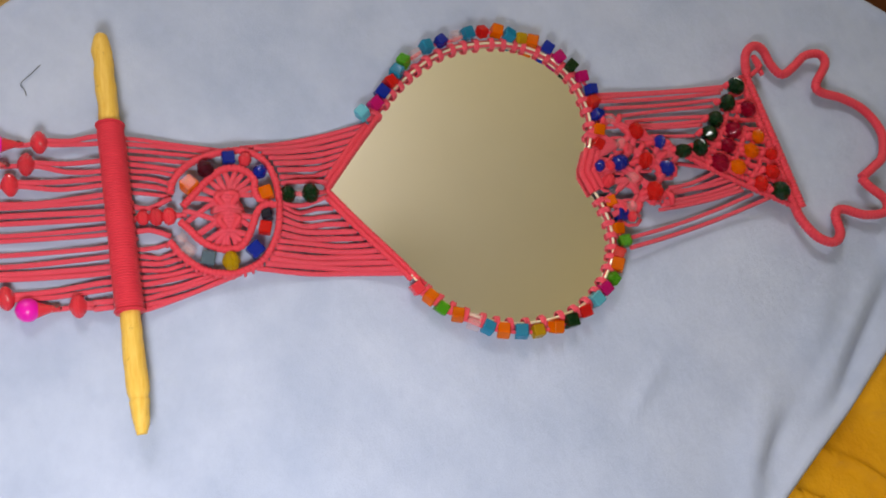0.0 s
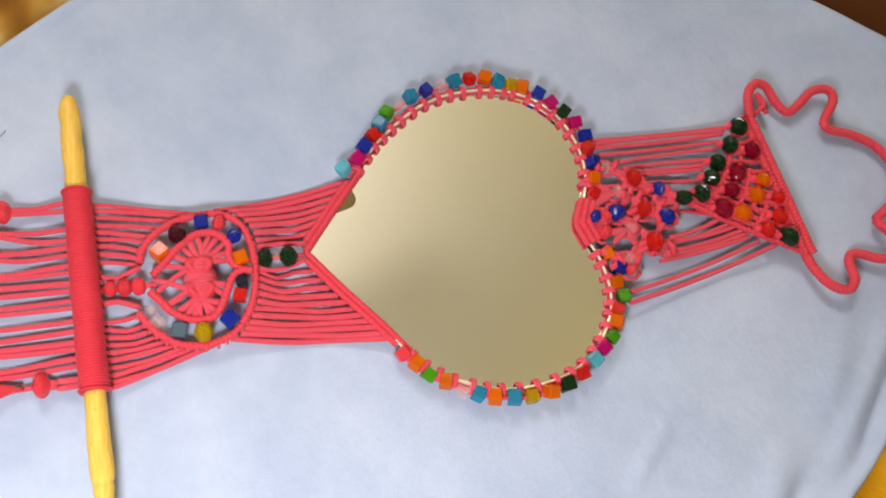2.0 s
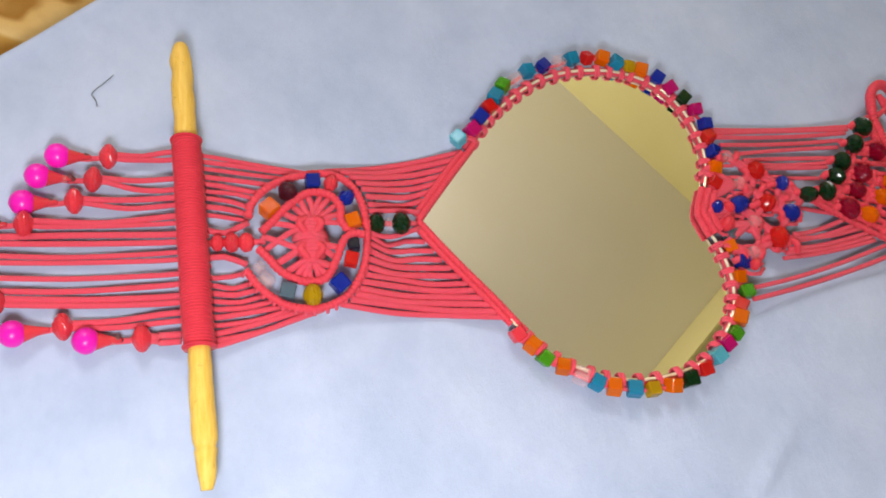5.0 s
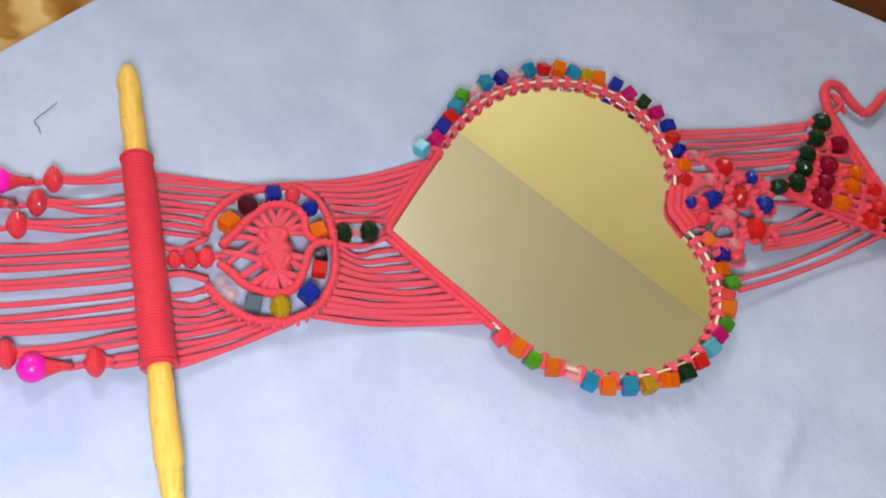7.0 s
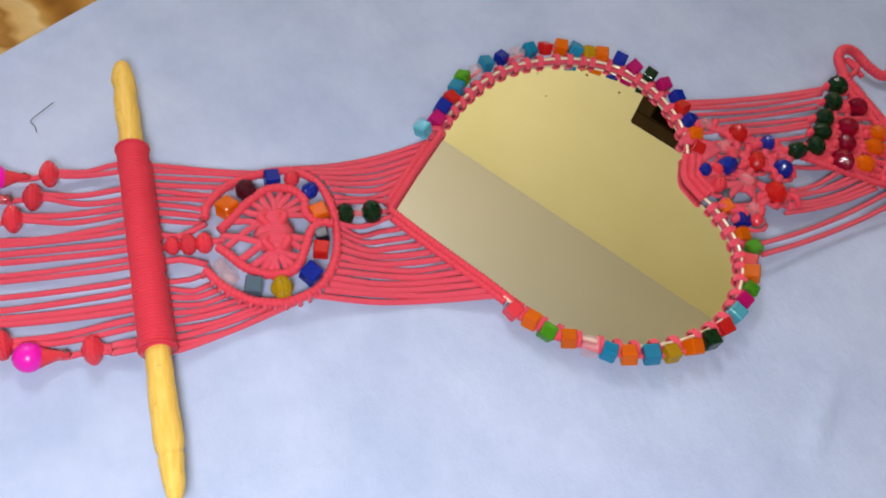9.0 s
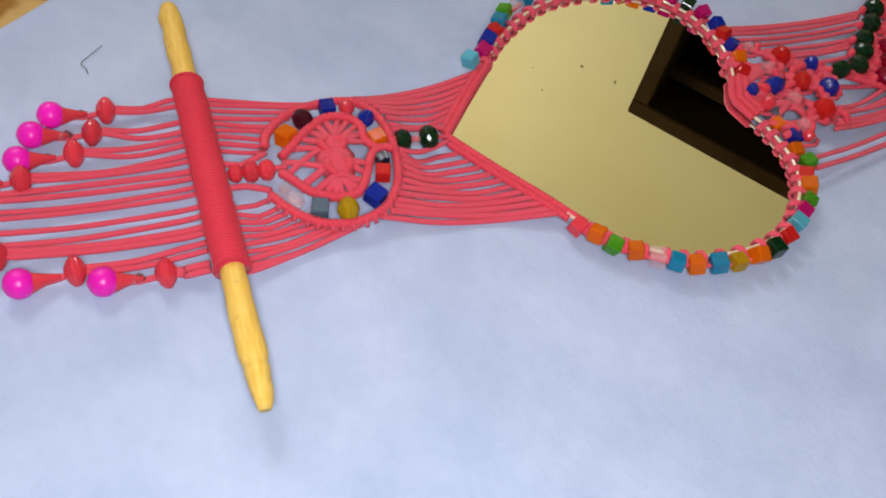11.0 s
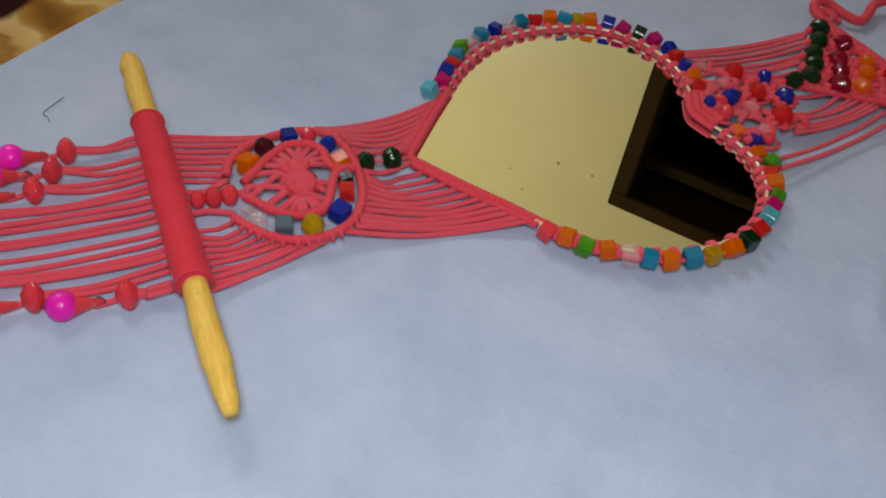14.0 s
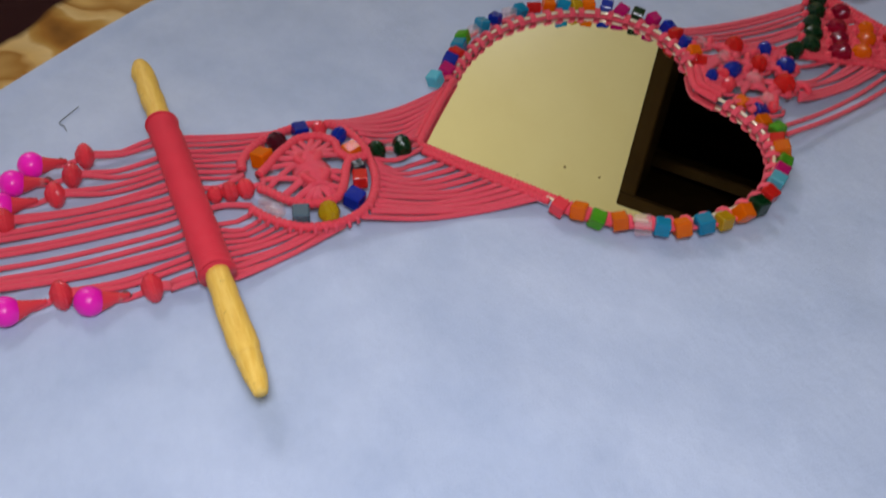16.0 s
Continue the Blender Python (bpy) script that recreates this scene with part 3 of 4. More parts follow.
random.seed(4)
bead_row(EDGE_B, [(34, -50), (39, -55), (43.5, -60), (50, -64), (57, -68), (63, -71), (70, -73), (78, -74.5), (86, -75), (95, -74), (103, -72), (111, -68), (118, -63), (124, -58), (129, -54), (133, -47.5), (135.5, -42), (140, -36), (138, -29), (142, -22), (138, -15), (140, -9)],
         "coral orange green orange clear teal orange teal olive orange dark_green red cyan magenta green orange red green orange blue orange slate", 3.1)
bead_row(EDGE_A, [(138, 16), (140, 23.5), (142, 32), (141, 39.5), (142, 47), (138, 54), (133.5, 60.5), (128, 66), (122.5, 71), (115, 75), (109, 77), (103, 78.5), (97, 81.5), (89, 81), (81, 80), (74, 77), (66, 75), (58, 72), (52, 67.5), (45, 63.5), (41, 58), (37, 52.5), (32, 47), (28, 41), (21, 36)],
         "red orange blue red blue magenta dark_green magenta blue orange olive teal orange red teal clear blue teal clear green teal red blue magenta cyan", 3.8)

# half-hitch rows that bind the two straight flanks at the tip
for row, (out, r, z) in enumerate(((0.0, 1.35, 2.4), (2.3, 1.35, 2.0))):
    up = lifted(offset_line(EDGE_A[:31 - row * 3], out / 1000), z / 1000)
    down = lifted(offset_line(EDGE_B[-40 + row * 3:], out / 1000), z / 1000)
    for line in (up, down):
        wrapped("half_hitch", [tuple(p * 1000) for p in line[row::3]], hanging, r, 1.6, 0.45)
# the notch: hitches that follow the edge
for out, r, z in ((0.0, 1.5, 2.6), (2.8, 1.8, 3.4), (5.8, 1.8, 3.6)):
    inner = lifted(offset_line(EDGE_A[-9:], out / 1000), z / 1000)[:-1] + lifted(offset_line(EDGE_B[:9], out / 1000), z / 1000)[1:]
    wrapped("half_hitch", [tuple(p * 1000) for p in inner[::2]], hanging, r, 1.6, 0.4)

# the stick, with its thread wrapping
STICK_TOP, STICK_LOW, STICK_Z = (-90.4, 75.2), (-81.6, -99.2), 7.4


def stick_point(u):
    return (STICK_TOP[0] + (STICK_LOW[0] - STICK_TOP[0]) * u, STICK_TOP[1] + (STICK_LOW[1] - STICK_TOP[1]) * u)


def stick():
    path = [mm(*stick_point(k / 180), STICK_Z + 2.4 * k / 180) for k in range(181)]

    def radius(u):
        if u < 0.05:
            return 0.0042 * (0.5 + 0.5 * math.sqrt(u / 0.05))
        if u > 0.925:
            return 0.0039 * (1.03 - 0.55 * ((u - 0.925) / 0.075) ** 1.7)
        return 0.0042 - 0.0002 * u + 0.00012 * math.sin(u * 60) - 0.0005 * math.exp(-((u - 0.920) / 0.004) ** 2)

    me = tube_mesh("stick", path, radius, STICK, 14)
    for v in me.vertices:
        v.co += Vector((noise.noise(v.co * 140), noise.noise(v.co * 140 + Vector((9, 0, 0))), 0)) * 0.0006
    ob = attach("stick", me, hanging, "yellow-painted wooden stick with whittled ends")
    u0, u1 = 0.252, 0.729
    n = 420
    wrap_path = [mm(*stick_point(u0 + (u1 - u0) * k / n), STICK_Z + 2.4 * (u0 + (u1 - u0) * k / n)) for k in range(n + 1)]
    me = tube_mesh("thread_wrapping", wrap_path, lambda u: 0.0053 - 0.0001 * u, THREAD, 22, 1.0, 0.00042, 0.00115, 0.0)
    for v in me.vertices:
        v.co += Vector((noise.noise(v.co * 160), 0, noise.noise(v.co * 160 + Vector((5, 0, 0))))) * 0.00035
    attach("thread_wrapping", me, ob, "red thread wound tightly round the stick")
    for u in (u0 + 0.004, u1 - 0.004):
        x, y = stick_point(u)
        ring = [Vector((x / 1000 + 0.0055 * math.cos(a), y / 1000, (STICK_Z + 2.4 * u) / 1000 + 0.0055 * math.sin(a))) for a in (2 * math.pi * k / 24 for k in range(24))]
        attach("thread_end", tube_mesh("thread_end", ring, 0.0005, THREAD, 6, closed=True), ob)


stick()


# cords tied to the stick: a knot on each side of the wrapping
def stick_knots(side, ys):
    for y in ys:
        u = (STICK_TOP[1] - y) / (STICK_TOP[1] - STICK_LOW[1])
        x = stick_point(u)[0] + side * 4.4
        wrapped("knot", [(x - side * 1.6, y, 10.5), (x + side * 0.4, y, 8.0), (x + side * 1.0, y, 5.0)], hanging, 0.7, 1.4, 0.2)


# fringe: from the stick to the bead tassels
FRINGE_Y = [28, 24.5, 16.5, 12, 8.5, 5.5, 1, -2, -6.5, -9.5, -13.5, -16.5, -22, -26, -30.5, -33, -37, -40, -45, -47.5]
FRINGE_END = [(-116, 26.8), (-116, 25.2), (-121, 17), (-121, 15.3), (-127, 8.4), (-127, 6.4), (-143, -0.6), (-143, -2.4), (-162, -6), (-162, -8.5), (-166, -13), (-166, -15.6), (-168, -21), (-166, -26), (-150, -29.5), (-150, -31.5), (-129, -39.2), (-129, -41), (-103, -44.8), (-103, -46.4)]
random.seed(11)
for y, (x1, y1) in zip(FRINGE_Y, FRINGE_END):
    sway = random.uniform(-0.9, 0.9)
    xm = (-92 + x1) / 2
    cord([(-90, y, 4.6), (-97, y + sway * 0.3, 3.2), (xm, (y + y1) / 2 + sway, 1.6), (x1 + 5, y1 * 0.95 + y * 0.05 - sway * 0.3, 3.0), (x1, y1, 4.2)], hanging, random.uniform(1.0, 1.28), flat=0.65)


def tassel(x, y, turn, knot_gap=8.5, ball_gap=17.5, with_ball=True):
    """A disc bead, a burnt knot, then a drop and a neon ball on the cord's end."""
    c, s = math.cos(radians(turn)), math.sin(radians(turn))
    bead("disc", "coral", x, y, 3.4, hanging, turn, (random.uniform(0, 40), random.uniform(-8, 8)))
    if not with_ball:
        return
    cord([(x, y, 3.2), (x + c * knot_gap, y + s * knot_gap, 1.2), (x + c * ball_gap, y + s * ball_gap, 3.4)], hanging, 1.1)
    kx, ky = x + c * knot_gap, y + s * knot_gap
    wrapped("knot", [(kx - 1.2, ky - 0.4, 1.8), (kx, ky + 0.5, 3.2), (kx + 1.2, ky, 1.8)], hanging, 0.9, 1.0, 0.3, "dark burnt knot", KNOT_DARK)
    bead("round", "clear", x + c * (knot_gap + 1.8), y + s * (knot_gap + 1.8), 2.6, hanging, turn, (10, 0), 0.42)
    bead("drop", "coral", x + c * (ball_gap - 7), y + s * (ball_gap - 7), 2.8, hanging, turn)
    bead("ball", "pink", x + c * ball_gap, y + s * ball_gap, 3.6, hanging, turn)


for x, y, turn, gap in ((-116, 26, 180, 17.5), (-121, 16.2, 176, 18.8), (-127, 7.4, 182, 17), (-143, -1.5, 180, 17), (-103, -45.6, 180, 18), (-128.5, -40.2, 187, 15.5), (-150, -30.5, 183, 17), (-162, -7, 180, 17), (-166, -14, 180, 17), (-168, -23, 180, 17)):
    tassel(x, y, turn, 8.0, gap)

# the oval ornament: a beaded ring, two arms that cross inside it, and a fanned knot
RING_UP = [(-66, -1), (-65, 4), (-61, 9.6), (-55, 14), (-46.5, 17), (-40, 18), (-34, 17.6), (-28, 14.6), (-24, 8.8), (-22, 1), (-21.8, -8), (-22.8, -17), (-25.2, -24.4), (-29.4, -31), (-35, -35.4), (-42.4, -37.6), (-51, -36.8), (-58, -33.2), (-63.4, -28), (-67.6, -22)]
ARM_UP = [(-61.6, -7.4), (-57, -2.8), (-53, 1.8), (-47, 7), (-43, 9), (-38, 9), (-34, 7), (-31.4, 3), (-31.6, -2), (-29.6, -6), (-24.6, -9)]
ARM_LOW = [(-63, -14), (-59.4, -18), (-55.6, -22.8), (-51, -26), (-46, -27.6), (-40, -27), (-36.8, -23.8), (-34, -18), (-32, -13), (-29.8, -10), (-26.4, -8.8), (-23, -9.6)]
wrapped("oval_ring", [(x, y, 5.8) for x, y in RING_UP], hanging, 1.5, 1.9, 0.42)
wrapped("inner_ring", [(x, y, 7.2 - 0.12 * max(0, i - 6)) for i, (x, y) in enumerate(ARM_UP)], hanging, 1.55, 1.9, 0.42)
wrapped("inner_ring", [(x, y, 7.2 + 0.2 * max(0, i - 5)) for i, (x, y) in enumerate(ARM_LOW)], hanging, 1.55, 1.9, 0.42)
random.seed(21)
cx, cy = -43.6, -11.5
FANS = [((-43.4, -4), [(-53.4, 1), (-50, 4.2), (-46.6, 7), (-43.8, 8.6)], 2.6), ((-41.8, -4), [(-38.4, 8.6), (-35.2, 7.4), (-32.6, 4.6), (-31.6, 0.6), (-31.4, -3.4)], 2.4),
        ((-44.6, -19.6), [(-54, -24), (-50.6, -26), (-47.4, -27.2)], 2.4), ((-43.6, -19.6), [(-44.2, -27.6), (-41, -27.2), (-38, -25.2), (-36, -21.4)], 2.2),
        ((-39.4, -13.6), [(-34.6, -18), (-33, -13.6)], 1.8), ((-48, -7), [(-60.6, -14.6), (-57.4, -3.4)], 1.8), ((-48.2, -14.6), [(-61.4, -8.8), (-57.4, -20.6)], 1.8)]
for (ax, ay), ends, spread in FANS:
    for k, (ex, ey) in enumerate(ends):
        off = (k / max(1, len(ends) - 1) - 0.5) * spread * 2
        bow = random.uniform(-0.7, 0.7)
        cord([(ax * 0.7 + cx * 0.3, ay * 0.7 + cy * 0.3, 7.6), (ax + off * 0.5, ay, 8.4), ((ax + ex) / 2 + off * 0.4 + bow, (ay + ey) / 2 + bow * 0.5, 7.6), (ex, ey, 6.2)], hanging, random.uniform(1.15, 1.45), sides=9, flat=0.75)
# the knot's body: flat turns across a bundle, narrow at the waist
for k in range(12):
    u = k / 11
    y0 = -3.6 - 16.4 * u
    half = 4.2 + 1.6 * math.sin(math.pi * (1.25 * u + 0.9)) ** 2 + 0.9 * math.sin(math.pi * u) + random.uniform(-0.35, 0.35)
    lean = random.uniform(-0.9, 0.9)
    cord([(cx - half, y0 - lean * 0.6, 6.4), (cx - half * 0.55, y0 - lean * 0.4, 8.8), (cx, y0 + 0.2, 9.6 + 0.6 * math.sin(math.pi * u)), (cx + half * 0.55, y0 + lean * 0.4, 8.8), (cx + half, y0 + lean * 0.6, 6.4)], hanging, random.uniform(0.95, 1.2), sides=9)
for side in (-1, 1):
    for y0, y1 in ((-2.6, -9.4), (-13.0, -19.4)):
        wrapped("knot", [(cx + side * 1.2, y0, 8.6), (cx + side * 4.0, (y0 + y1) / 2 + 1, 9.6), (cx + side * 1.0, y1, 8.8)], hanging, 1.5, 1.8, 0.15)
for x, y, kind, colour, turn, s_ in ((-58.2, 2.2, "cube", "orange", 40, 1.1), (-51, 9.2, "round", "maroon", 30, 1.1), (-41.4, 14, "cube", "blue", 4, 0.95), (-34.4, 13.2, "round", "coral", -15, 0.85), (-28.8, 7, "round", "blue", -50, 0.9), (-26.8, -3, "cube", "orange", -75, 0.98),
                                     (-27.6, -13, "cube", "black", -84, 0.8), (-28.8, -19, "cube", "red", 75, 0.92), (-33.8, -28.4, "cube", "blue", 40, 1.06), (-44, -32.8, "round", "olive", 5, 1.1), (-53, -31, "cube", "slate", -14, 1.0), (-60.4, -26.6, "cube", "clear", -45, 0.85), (-62.8, -21.6, "cube", "clear", -50, 0.62)):
    bead(kind, colour, x, y, 6.8, hanging, turn, (random.uniform(-12, 12), random.uniform(-8, 8)), s_)
# small loops where each passing cord is hitched to the ring
ring = spline([mm(x, y, 5.6) for x, y in RING_UP], 1.0)
for k in range(40):
    p = ring[int((k + 0.5) / 40 * len(ring))]
    way = Vector((p.x * 1000 - cx, p.y * 1000 - cy, 0)).normalized()
    q = p * 1000
    cord([(q.x + way.x * 0.5, q.y + way.y * 0.5, 6.6), (q.x + way.x * 1.6, q.y + way.y * 1.6, 5.4), (q.x + way.x * 1.9, q.y + way.y * 1.9, 4.0)], hanging, 0.7)

# cords from the stick to the ornament
ORN_A = [26, 23.5, 20.5, 17, 14, 11, 8, 4.5, 1, -24, -27, -30, -33, -36, -39, -42, -45, -47.5, -49.5]
ORN_B = [(-40, 18.6), (-44, 17.6), (-48, 16), (-55, 13.4), (-60, 10), (-62, 7.4), (-65, 4), (-65.5, 1), (-66, -1.4), (-67.5, -22.5), (-66, -26.5), (-64, -29), (-61, -31.2), (-58, -33.6), (-55, -35.8), (-52, -37), (-48, -37.6), (-44, -38), (-40, -37.4)]
random.seed(31)
for y, (x1, y1) in zip(ORN_A, ORN_B):
    bow = random.uniform(-0.8, 0.8) + (1.2 if y > 0 else -0.6)
    cord([(-84, y, 5.0), (-78, y, 3.6), ((-78 + x1) / 2, (y + y1) / 2 + bow, 2.6), (x1, y1, 4.0)], hanging, random.uniform(0.9, 1.15), flat=0.7)
stick_knots(1, [y - 0.5 for y in ORN_A] + [-4, -8, -12, -16, -20])
for x, s_ in ((-77.4, 0.9), (-72.2, 1.05), (-67, 1.05)):
    bead("round", "coral", x, -10.8, 5.4, hanging, 0, (20, 0), s_ * 0.9)
cord([(-84, -10.8, 5), (-72, -10.8, 5.4), (-60, -10.8, 6)], hanging, 1.2)
cord([(-82, -5, 5), (-75, -6.5, 4.5), (-66, -2.5, 5)], hanging, 1.2)
cord([(-82, -17, 5), (-75, -16, 4.5), (-67, -19.5, 5)], hanging, 1.2)

# from the ornament to the heart's two flanks
UP_A = [(-36, 19.5), (-30, 19), (-26.5, 17), (-24, 14.5), (-22, 11.8), (-20.5, 8.5), (-20, 5)]
UP_B = [(22.6, 31.3), (19.6, 27.6), (16.5, 23.8), (13.5, 20), (10.4, 16.4), (7.4, 12.6), (3.2, 8.4)]
LOW_A = [(-20.8, -8), (-21, -11.4), (-21, -14.8), (-22, -18), (-22.8, -21.2), (-24, -24.4), (-25, -27.2), (-26.4, -29.8), (-28, -32), (-30, -34.2), (-34, -36)]
LOW_B = [(2, -10), (5, -14), (8, -17.8), (11, -21.4), (14, -24.8), (17, -28), (20, -31), (23, -34), (26, -37), (28, -40), (30.5, -42.6)]
random.seed(41)
for (ax, ay), (bx, by) in zip(UP_A + LOW_A, UP_B + LOW_B):
    bow = random.uniform(-0.7, 0.7) - (1.6 if -16 < ay < 0 else 0)
    cord([(ax, ay, 5.0), ((ax * 2 + bx) / 3, (ay * 2 + by) / 3 + bow, 0.6), ((ax + bx * 2) / 3, (ay + by * 2) / 3 - bow * 0.4, -0.8), (bx, by, 1.8)], hanging, random.uniform(1.1, 1.4), flat=0.6)
for x, colour, s_ in ((-17.4, "dark green", 1.05), (-12.4, "clear", 0.62), (-7.6, "dark green", 1.15)):
    bead("round", colour, x, -3.2, 4.6, hanging, 4, (random.uniform(0, 30), 0), s_)
cord([(-21, -3, 6), (-12, -3.3, 4.6), (-1, -2.6, 3.4)], hanging, 1.1)
cord([(-21, -7, 5), (-12, -8.2, 3), (0, -4.5, 3)], hanging, 1.1)
cord([(-20, 2, 5), (-10, 3.2, 3), (1, 2.5, 3)], hanging, 1.1)

# cords from the heart to the heading
HEAD_A = [(143, 44), (145, 40), (147, 36), (156, 31.5), (157, 28), (159, 24), (163, 19.5), (143, -34.5), (142, -39.5), (163, -21), (167, -16.6), (169, -13), (172, -9.5), (144, 42), (158, 26), (165, -18.5), (170, -11), (176, 4)]
HEAD_B = [(223, 47.5), (218, 43.5), (215, 39.5), (211, 35.5), (206, 29.5), (201, 24.5), (195, 18.5), (219, -16), (228, -18.6), (214, -13.4), (212, -9.4), (206, -5.4), (200, -3), (220, 45.5), (203, 27), (213, -11.6), (208, -7.4), (197, 0)]
random.seed(51)
for (ax, ay), (bx, by) in zip(HEAD_A, HEAD_B):
    bow = random.uniform(0.4, 1.8) * (1 if ay > 0 else -0.5)
    cord([(ax, ay, 3.2), ((ax * 2 + bx) / 3, (ay * 2 + by) / 3 + bow, 0.8), ((ax + bx * 2) / 3, (ay + by * 2) / 3 + bow, 0.9), (bx, by, 4.0)], hanging, random.uniform(0.95, 1.15))

# the knotted net next to the heart's notch
NET = [(134, 22), (135, 14), (132, 8), (131, 1), (133, -6), (135, -14), (137, -22), (148, 29), (149, 15), (146, 4), (151, -4), (147, -19), (160, 21), (161, 5), (161, -12), (172, 15), (172, 0), (183, 9), (157, 13), (157, -4), (168, 8), (154, 25), (166, -15), (153, -12)]
LINKS = [(0, 7), (0, 8), (1, 8), (2, 8), (2, 9), (3, 9), (4, 9), (4, 10), (5, 10), (5, 11), (6, 11), (7, 12), (7, 21), (8, 12), (8, 18), (9, 18), (9, 19), (10, 19), (10, 13), (11, 14), (11, 23), (10, 23), (12, 15), (21, 12), (18, 13), (18, 12), (13, 20), (19, 14), (13, 16), (14, 16), (14, 22), (15, 17), (16, 17), (20, 17), (20, 15), (20, 16), (23, 14)]
random.seed(61)
for i, j in LINKS:
    (ax, ay), (bx, by) = NET[i], NET[j]
    for k in (-1, 1):
        w = random.uniform(0.5, 1.0) * k
        cord([(ax, ay, 3.4), ((ax + bx) / 2 + w, (ay + by) / 2 + w, 4.4), (bx, by, 3.8)], hanging, random.uniform(1.25, 1.7), flat=0.75)
for i in (7, 12, 13, 14, 15, 16, 18, 20, 22, 11):
    x, y = NET[i]
    for dx in (-4.6, 4.6):
        a = random.uniform(0, 3.1)
        wrapped("knot", [(x + dx - 3.4 * math.cos(a), y - 3.4 * math.sin(a), 3.0), (x + dx, y, 5.0), (x + dx + 3.4 * math.cos(a), y + 3.4 * math.sin(a), 3.0)], hanging, 1.5, 1.6, 0.25)
for x, y, kind, colour, s_ in ((160, 21.5, "round", "red", 1.15), (161, 5, "round", "red", 1.15), (161.5, -12, "round", "red", 1.3), (172, 15, "round", "blue", 0.95), (172, 0.3, "round", "blue", 1.1), (146.5, 4.5, "barrel", "blue", 1.1), (141, 3.2, "round", "coral", 0.7),
                               (135.2, 3.2, "round", "blue", 0.8), (149.5, 15, "round", "clear", 0.8), (151.5, -4, "round", "clear", 0.8), (147.5, 28.5, "round", "clear", 0.7), (147, -19, "round", "clear", 0.8), (138, -5, "round", "coral", 0.95), (146, -24.5, "round", "coral", 0.7)):
    bead(kind, colour, x, y, 5.4, hanging, random.uniform(-40, 40), (random.uniform(-20, 20), random.uniform(-10, 10)), s_)
    for k in (-1, 1):
        wide = 3.2 * s_ + 1.4
        cord([(x - 5.6, y + 0.8 * k, 3.0), (x - 2.4, y + wide * k, 3.6), (x + 2.4, y + wide * k, 3.6), (x + 5.6, y + 0.8 * k, 3.0)], hanging, random.uniform(0.9, 1.15))

# the heading: a bar, and the knotted triangle with its beads
BAR_A, BAR_B = (237.5, 53), (246.5, -25)
for dx, r in ((0, 2.3), (-4.0, 1.9)):
    wrapped("heading_bar", [(BAR_A[0] + dx, BAR_A[1], 4.0), (BAR_A[0] * 0.5 + BAR_B[0] * 0.5 + dx, 14, 4.2), (BAR_B[0] + dx, BAR_B[1], 4.0)], hanging, r, 2.0, 0.7)
CHAIN = [(183, 9), (194, 10), (202, 18.2), (208, 26), (218, 36), (227, 46)]
random.seed(71)
for k in range(13):
    u = k / 12
    f = u * (len(CHAIN) - 1)
    i = min(int(f), len(CHAIN) - 2)
    ax = CHAIN[i][0] + (CHAIN[i + 1][0] - CHAIN[i][0]) * (f - i)
    ay = CHAIN[i][1] + (CHAIN[i + 1][1] - CHAIN[i][1]) * (f - i)
    v = 1 - u
    bx, by = BAR_A[0] + (BAR_B[0] - BAR_A[0]) * v - 3, BAR_A[1] + (BAR_B[1] - BAR_A[1]) * v
    wrapped("half_hitch", [(ax, ay, 4.2), ((ax + bx) / 2, (ay + by) / 2 - 1.5, 4.4), (bx, by, 4.0)], hanging, random.uniform(1.3, 1.6), 2.6, 0.4)
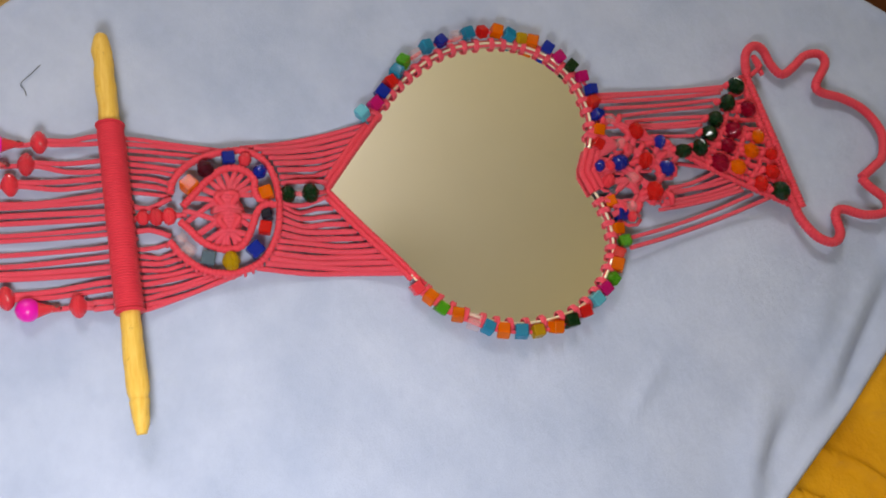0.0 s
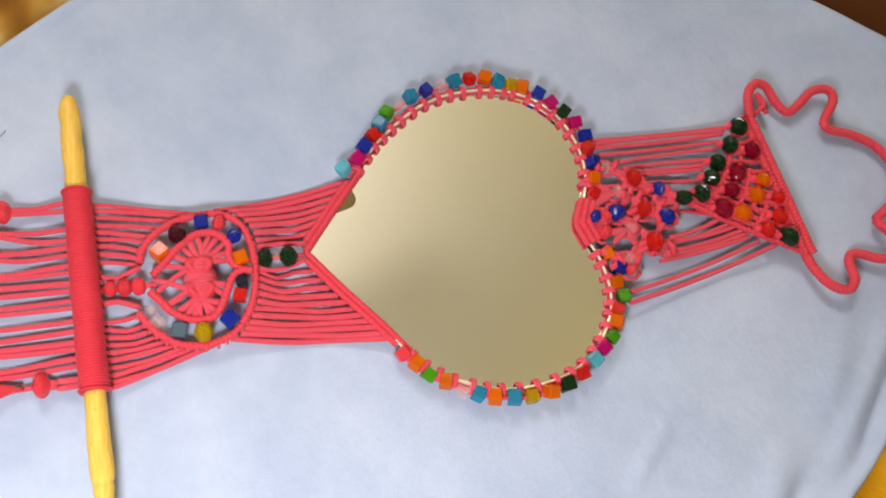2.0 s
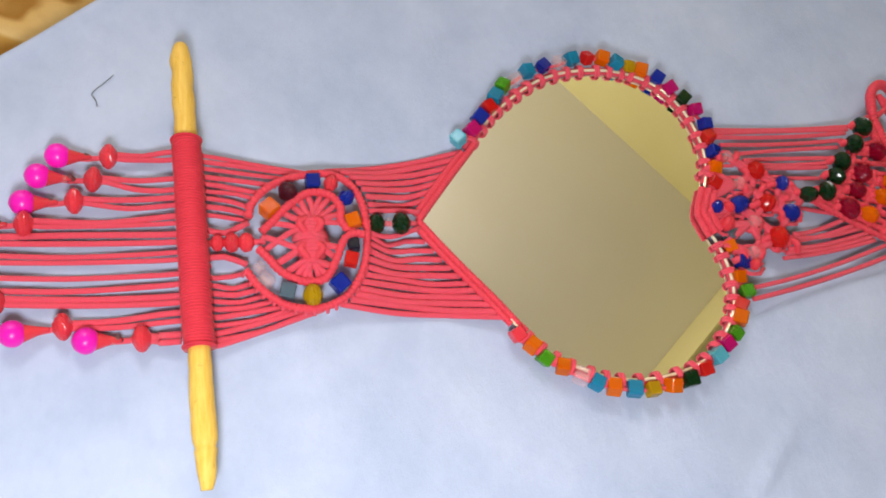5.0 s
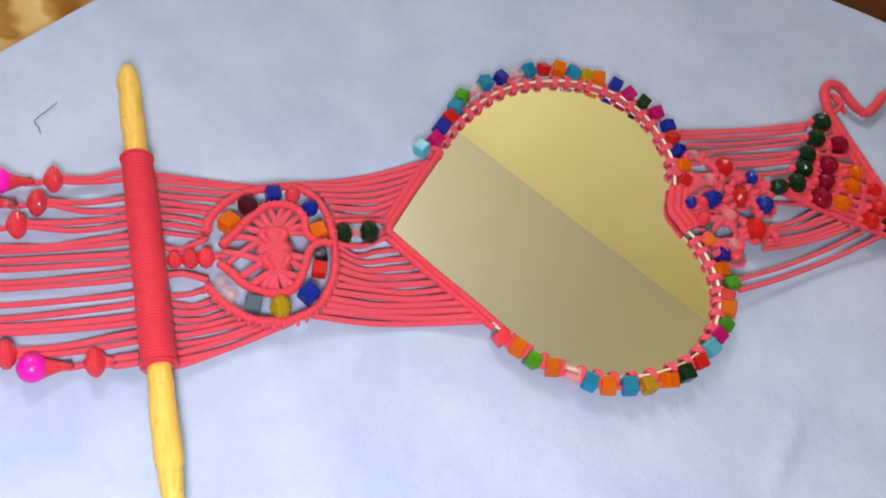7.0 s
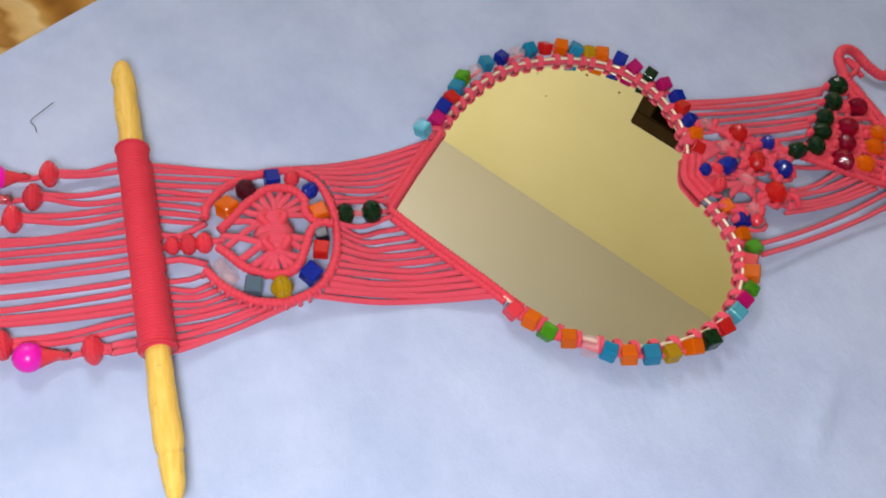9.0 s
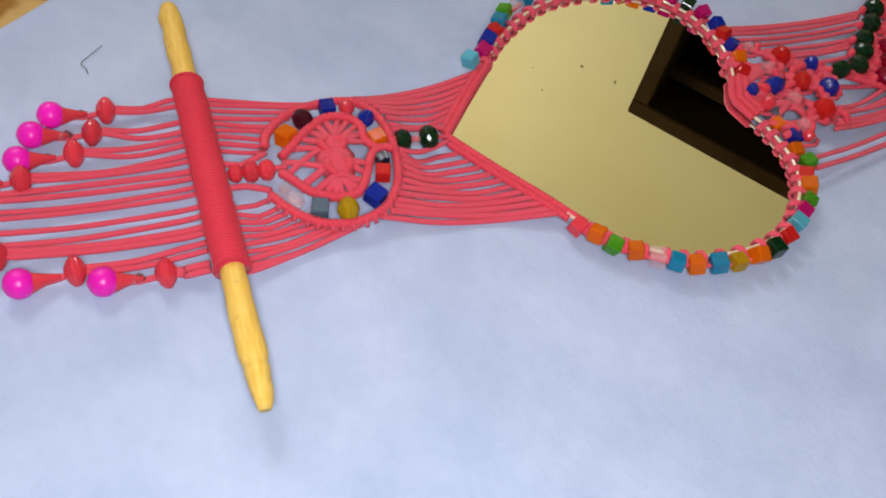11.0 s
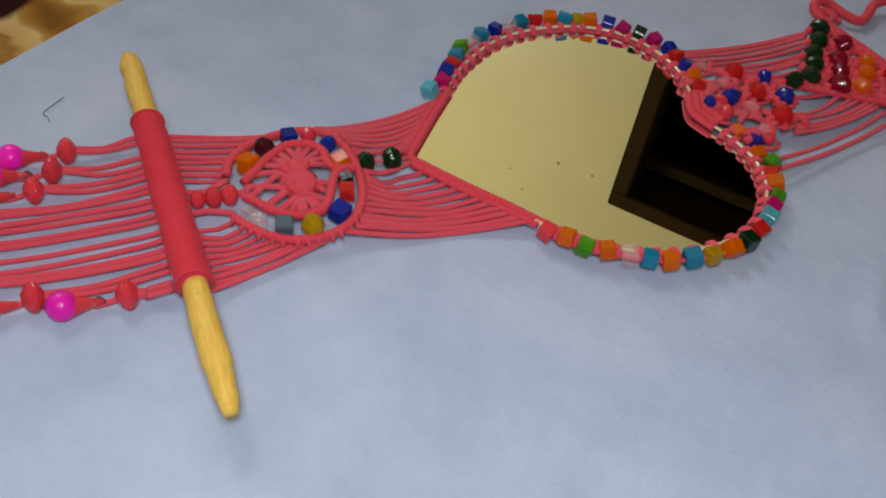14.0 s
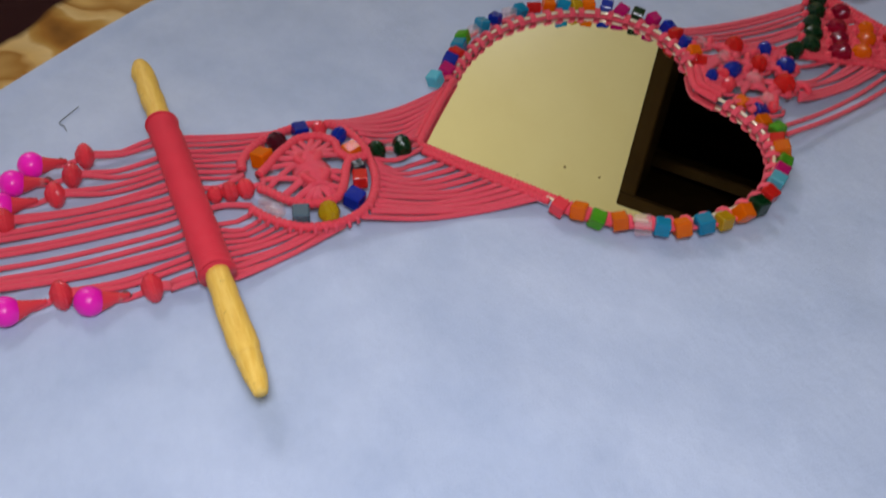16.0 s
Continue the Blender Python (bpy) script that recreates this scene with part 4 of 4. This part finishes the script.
for k in range(7):
    u = (k + 0.5) / 7
    ax, ay = 190 + 44 * u, 4 - 21 * u
    wrapped("half_hitch", [(ax, ay, 3.8), (ax + 14 * (1 - u) + 4, ay + 13 * (1 - u) + 4, 4.4), (ax + 24 * (1 - u) + 6, ay + 28 * (1 - u) + 8, 4.0)], hanging, 1.4, 2.4, 0.4)
for x, y, colour, s_ in ((183.5, 9, "dark green", 1.15), (194, 10.5, "dark green", 1.25), (202, 18.4, "dark green", 1.15), (208, 26.4, "dark green", 1.2), (218.5, 36, "dark green", 1.25), (227, 46, "dark green", 1.3), (234.5, -16, "dark green", 1.35),
                         (230, 32, "crimson", 1.2), (217, 20, "crimson", 1.25), (211, 11, "crimson", 1.1), (203, 1.5, "crimson", 1.35), (231, 15.5, "orange", 1.0), (224, 7.5, "orange", 1.15), (213, -1.5, "orange", 1.15), (233, -5, "red", 1.1), (224, -11.5, "red", 1.1), (236, 5, "red", 0.9)):
    bead("round", colour, x, y, 6.2, hanging, random.uniform(-50, 50) + 45, (random.uniform(-20, 20), random.uniform(-10, 10)), s_)
    for k in (-1, 1):
        a = random.uniform(0.3, 1.2)
        wrapped("knot", [(x + k * 4.2 - 1.5, y - k * 1.5 - 1.2 * a, 3.8), (x + k * 4.4, y - k * 1.5, 5.6), (x + k * 4.2 + 1.5, y - k * 1.5 + 1.2 * a, 3.8)], hanging, 1.6, 1.5, 0.4)

# the hanging loop: a thick wrapped cord in the outline of a crown
LOOP = [(238.5, 53), (241, 66), (247.5, 72), (254, 70.5), (258, 61.5), (264, 56), (272.5, 60), (282.5, 67), (291.5, 67), (292.5, 60), (282.5, 48), (286, 43.5), (300, 40), (312, 31.5), (316.5, 17), (310, 2), (300, -5), (291.5, -10)]
LOOP_LOW = [(291.5, -10), (294, -16), (301, -24.5), (298.5, -30.8), (286.5, -31), (274, -26.6), (268, -30), (266, -40.5), (258.5, -45.5), (249.5, -42), (244, -32), (243.5, -22)]
for pts in (LOOP, LOOP_LOW):
    wrapped("hanging_loop", [(x, y, 3.2 + 1.8 * math.sin(i * 0.9)) for i, (x, y) in enumerate(pts)], hanging, 2.4, 1.9, 0.5, "thick red wrapped cord loop")
wrapped("knot", [(241, 54, 3), (249, 60, 4), (247, 66, 3.4), (250, 55, 2.6)], hanging, 1.3, 1.6, 0.4)
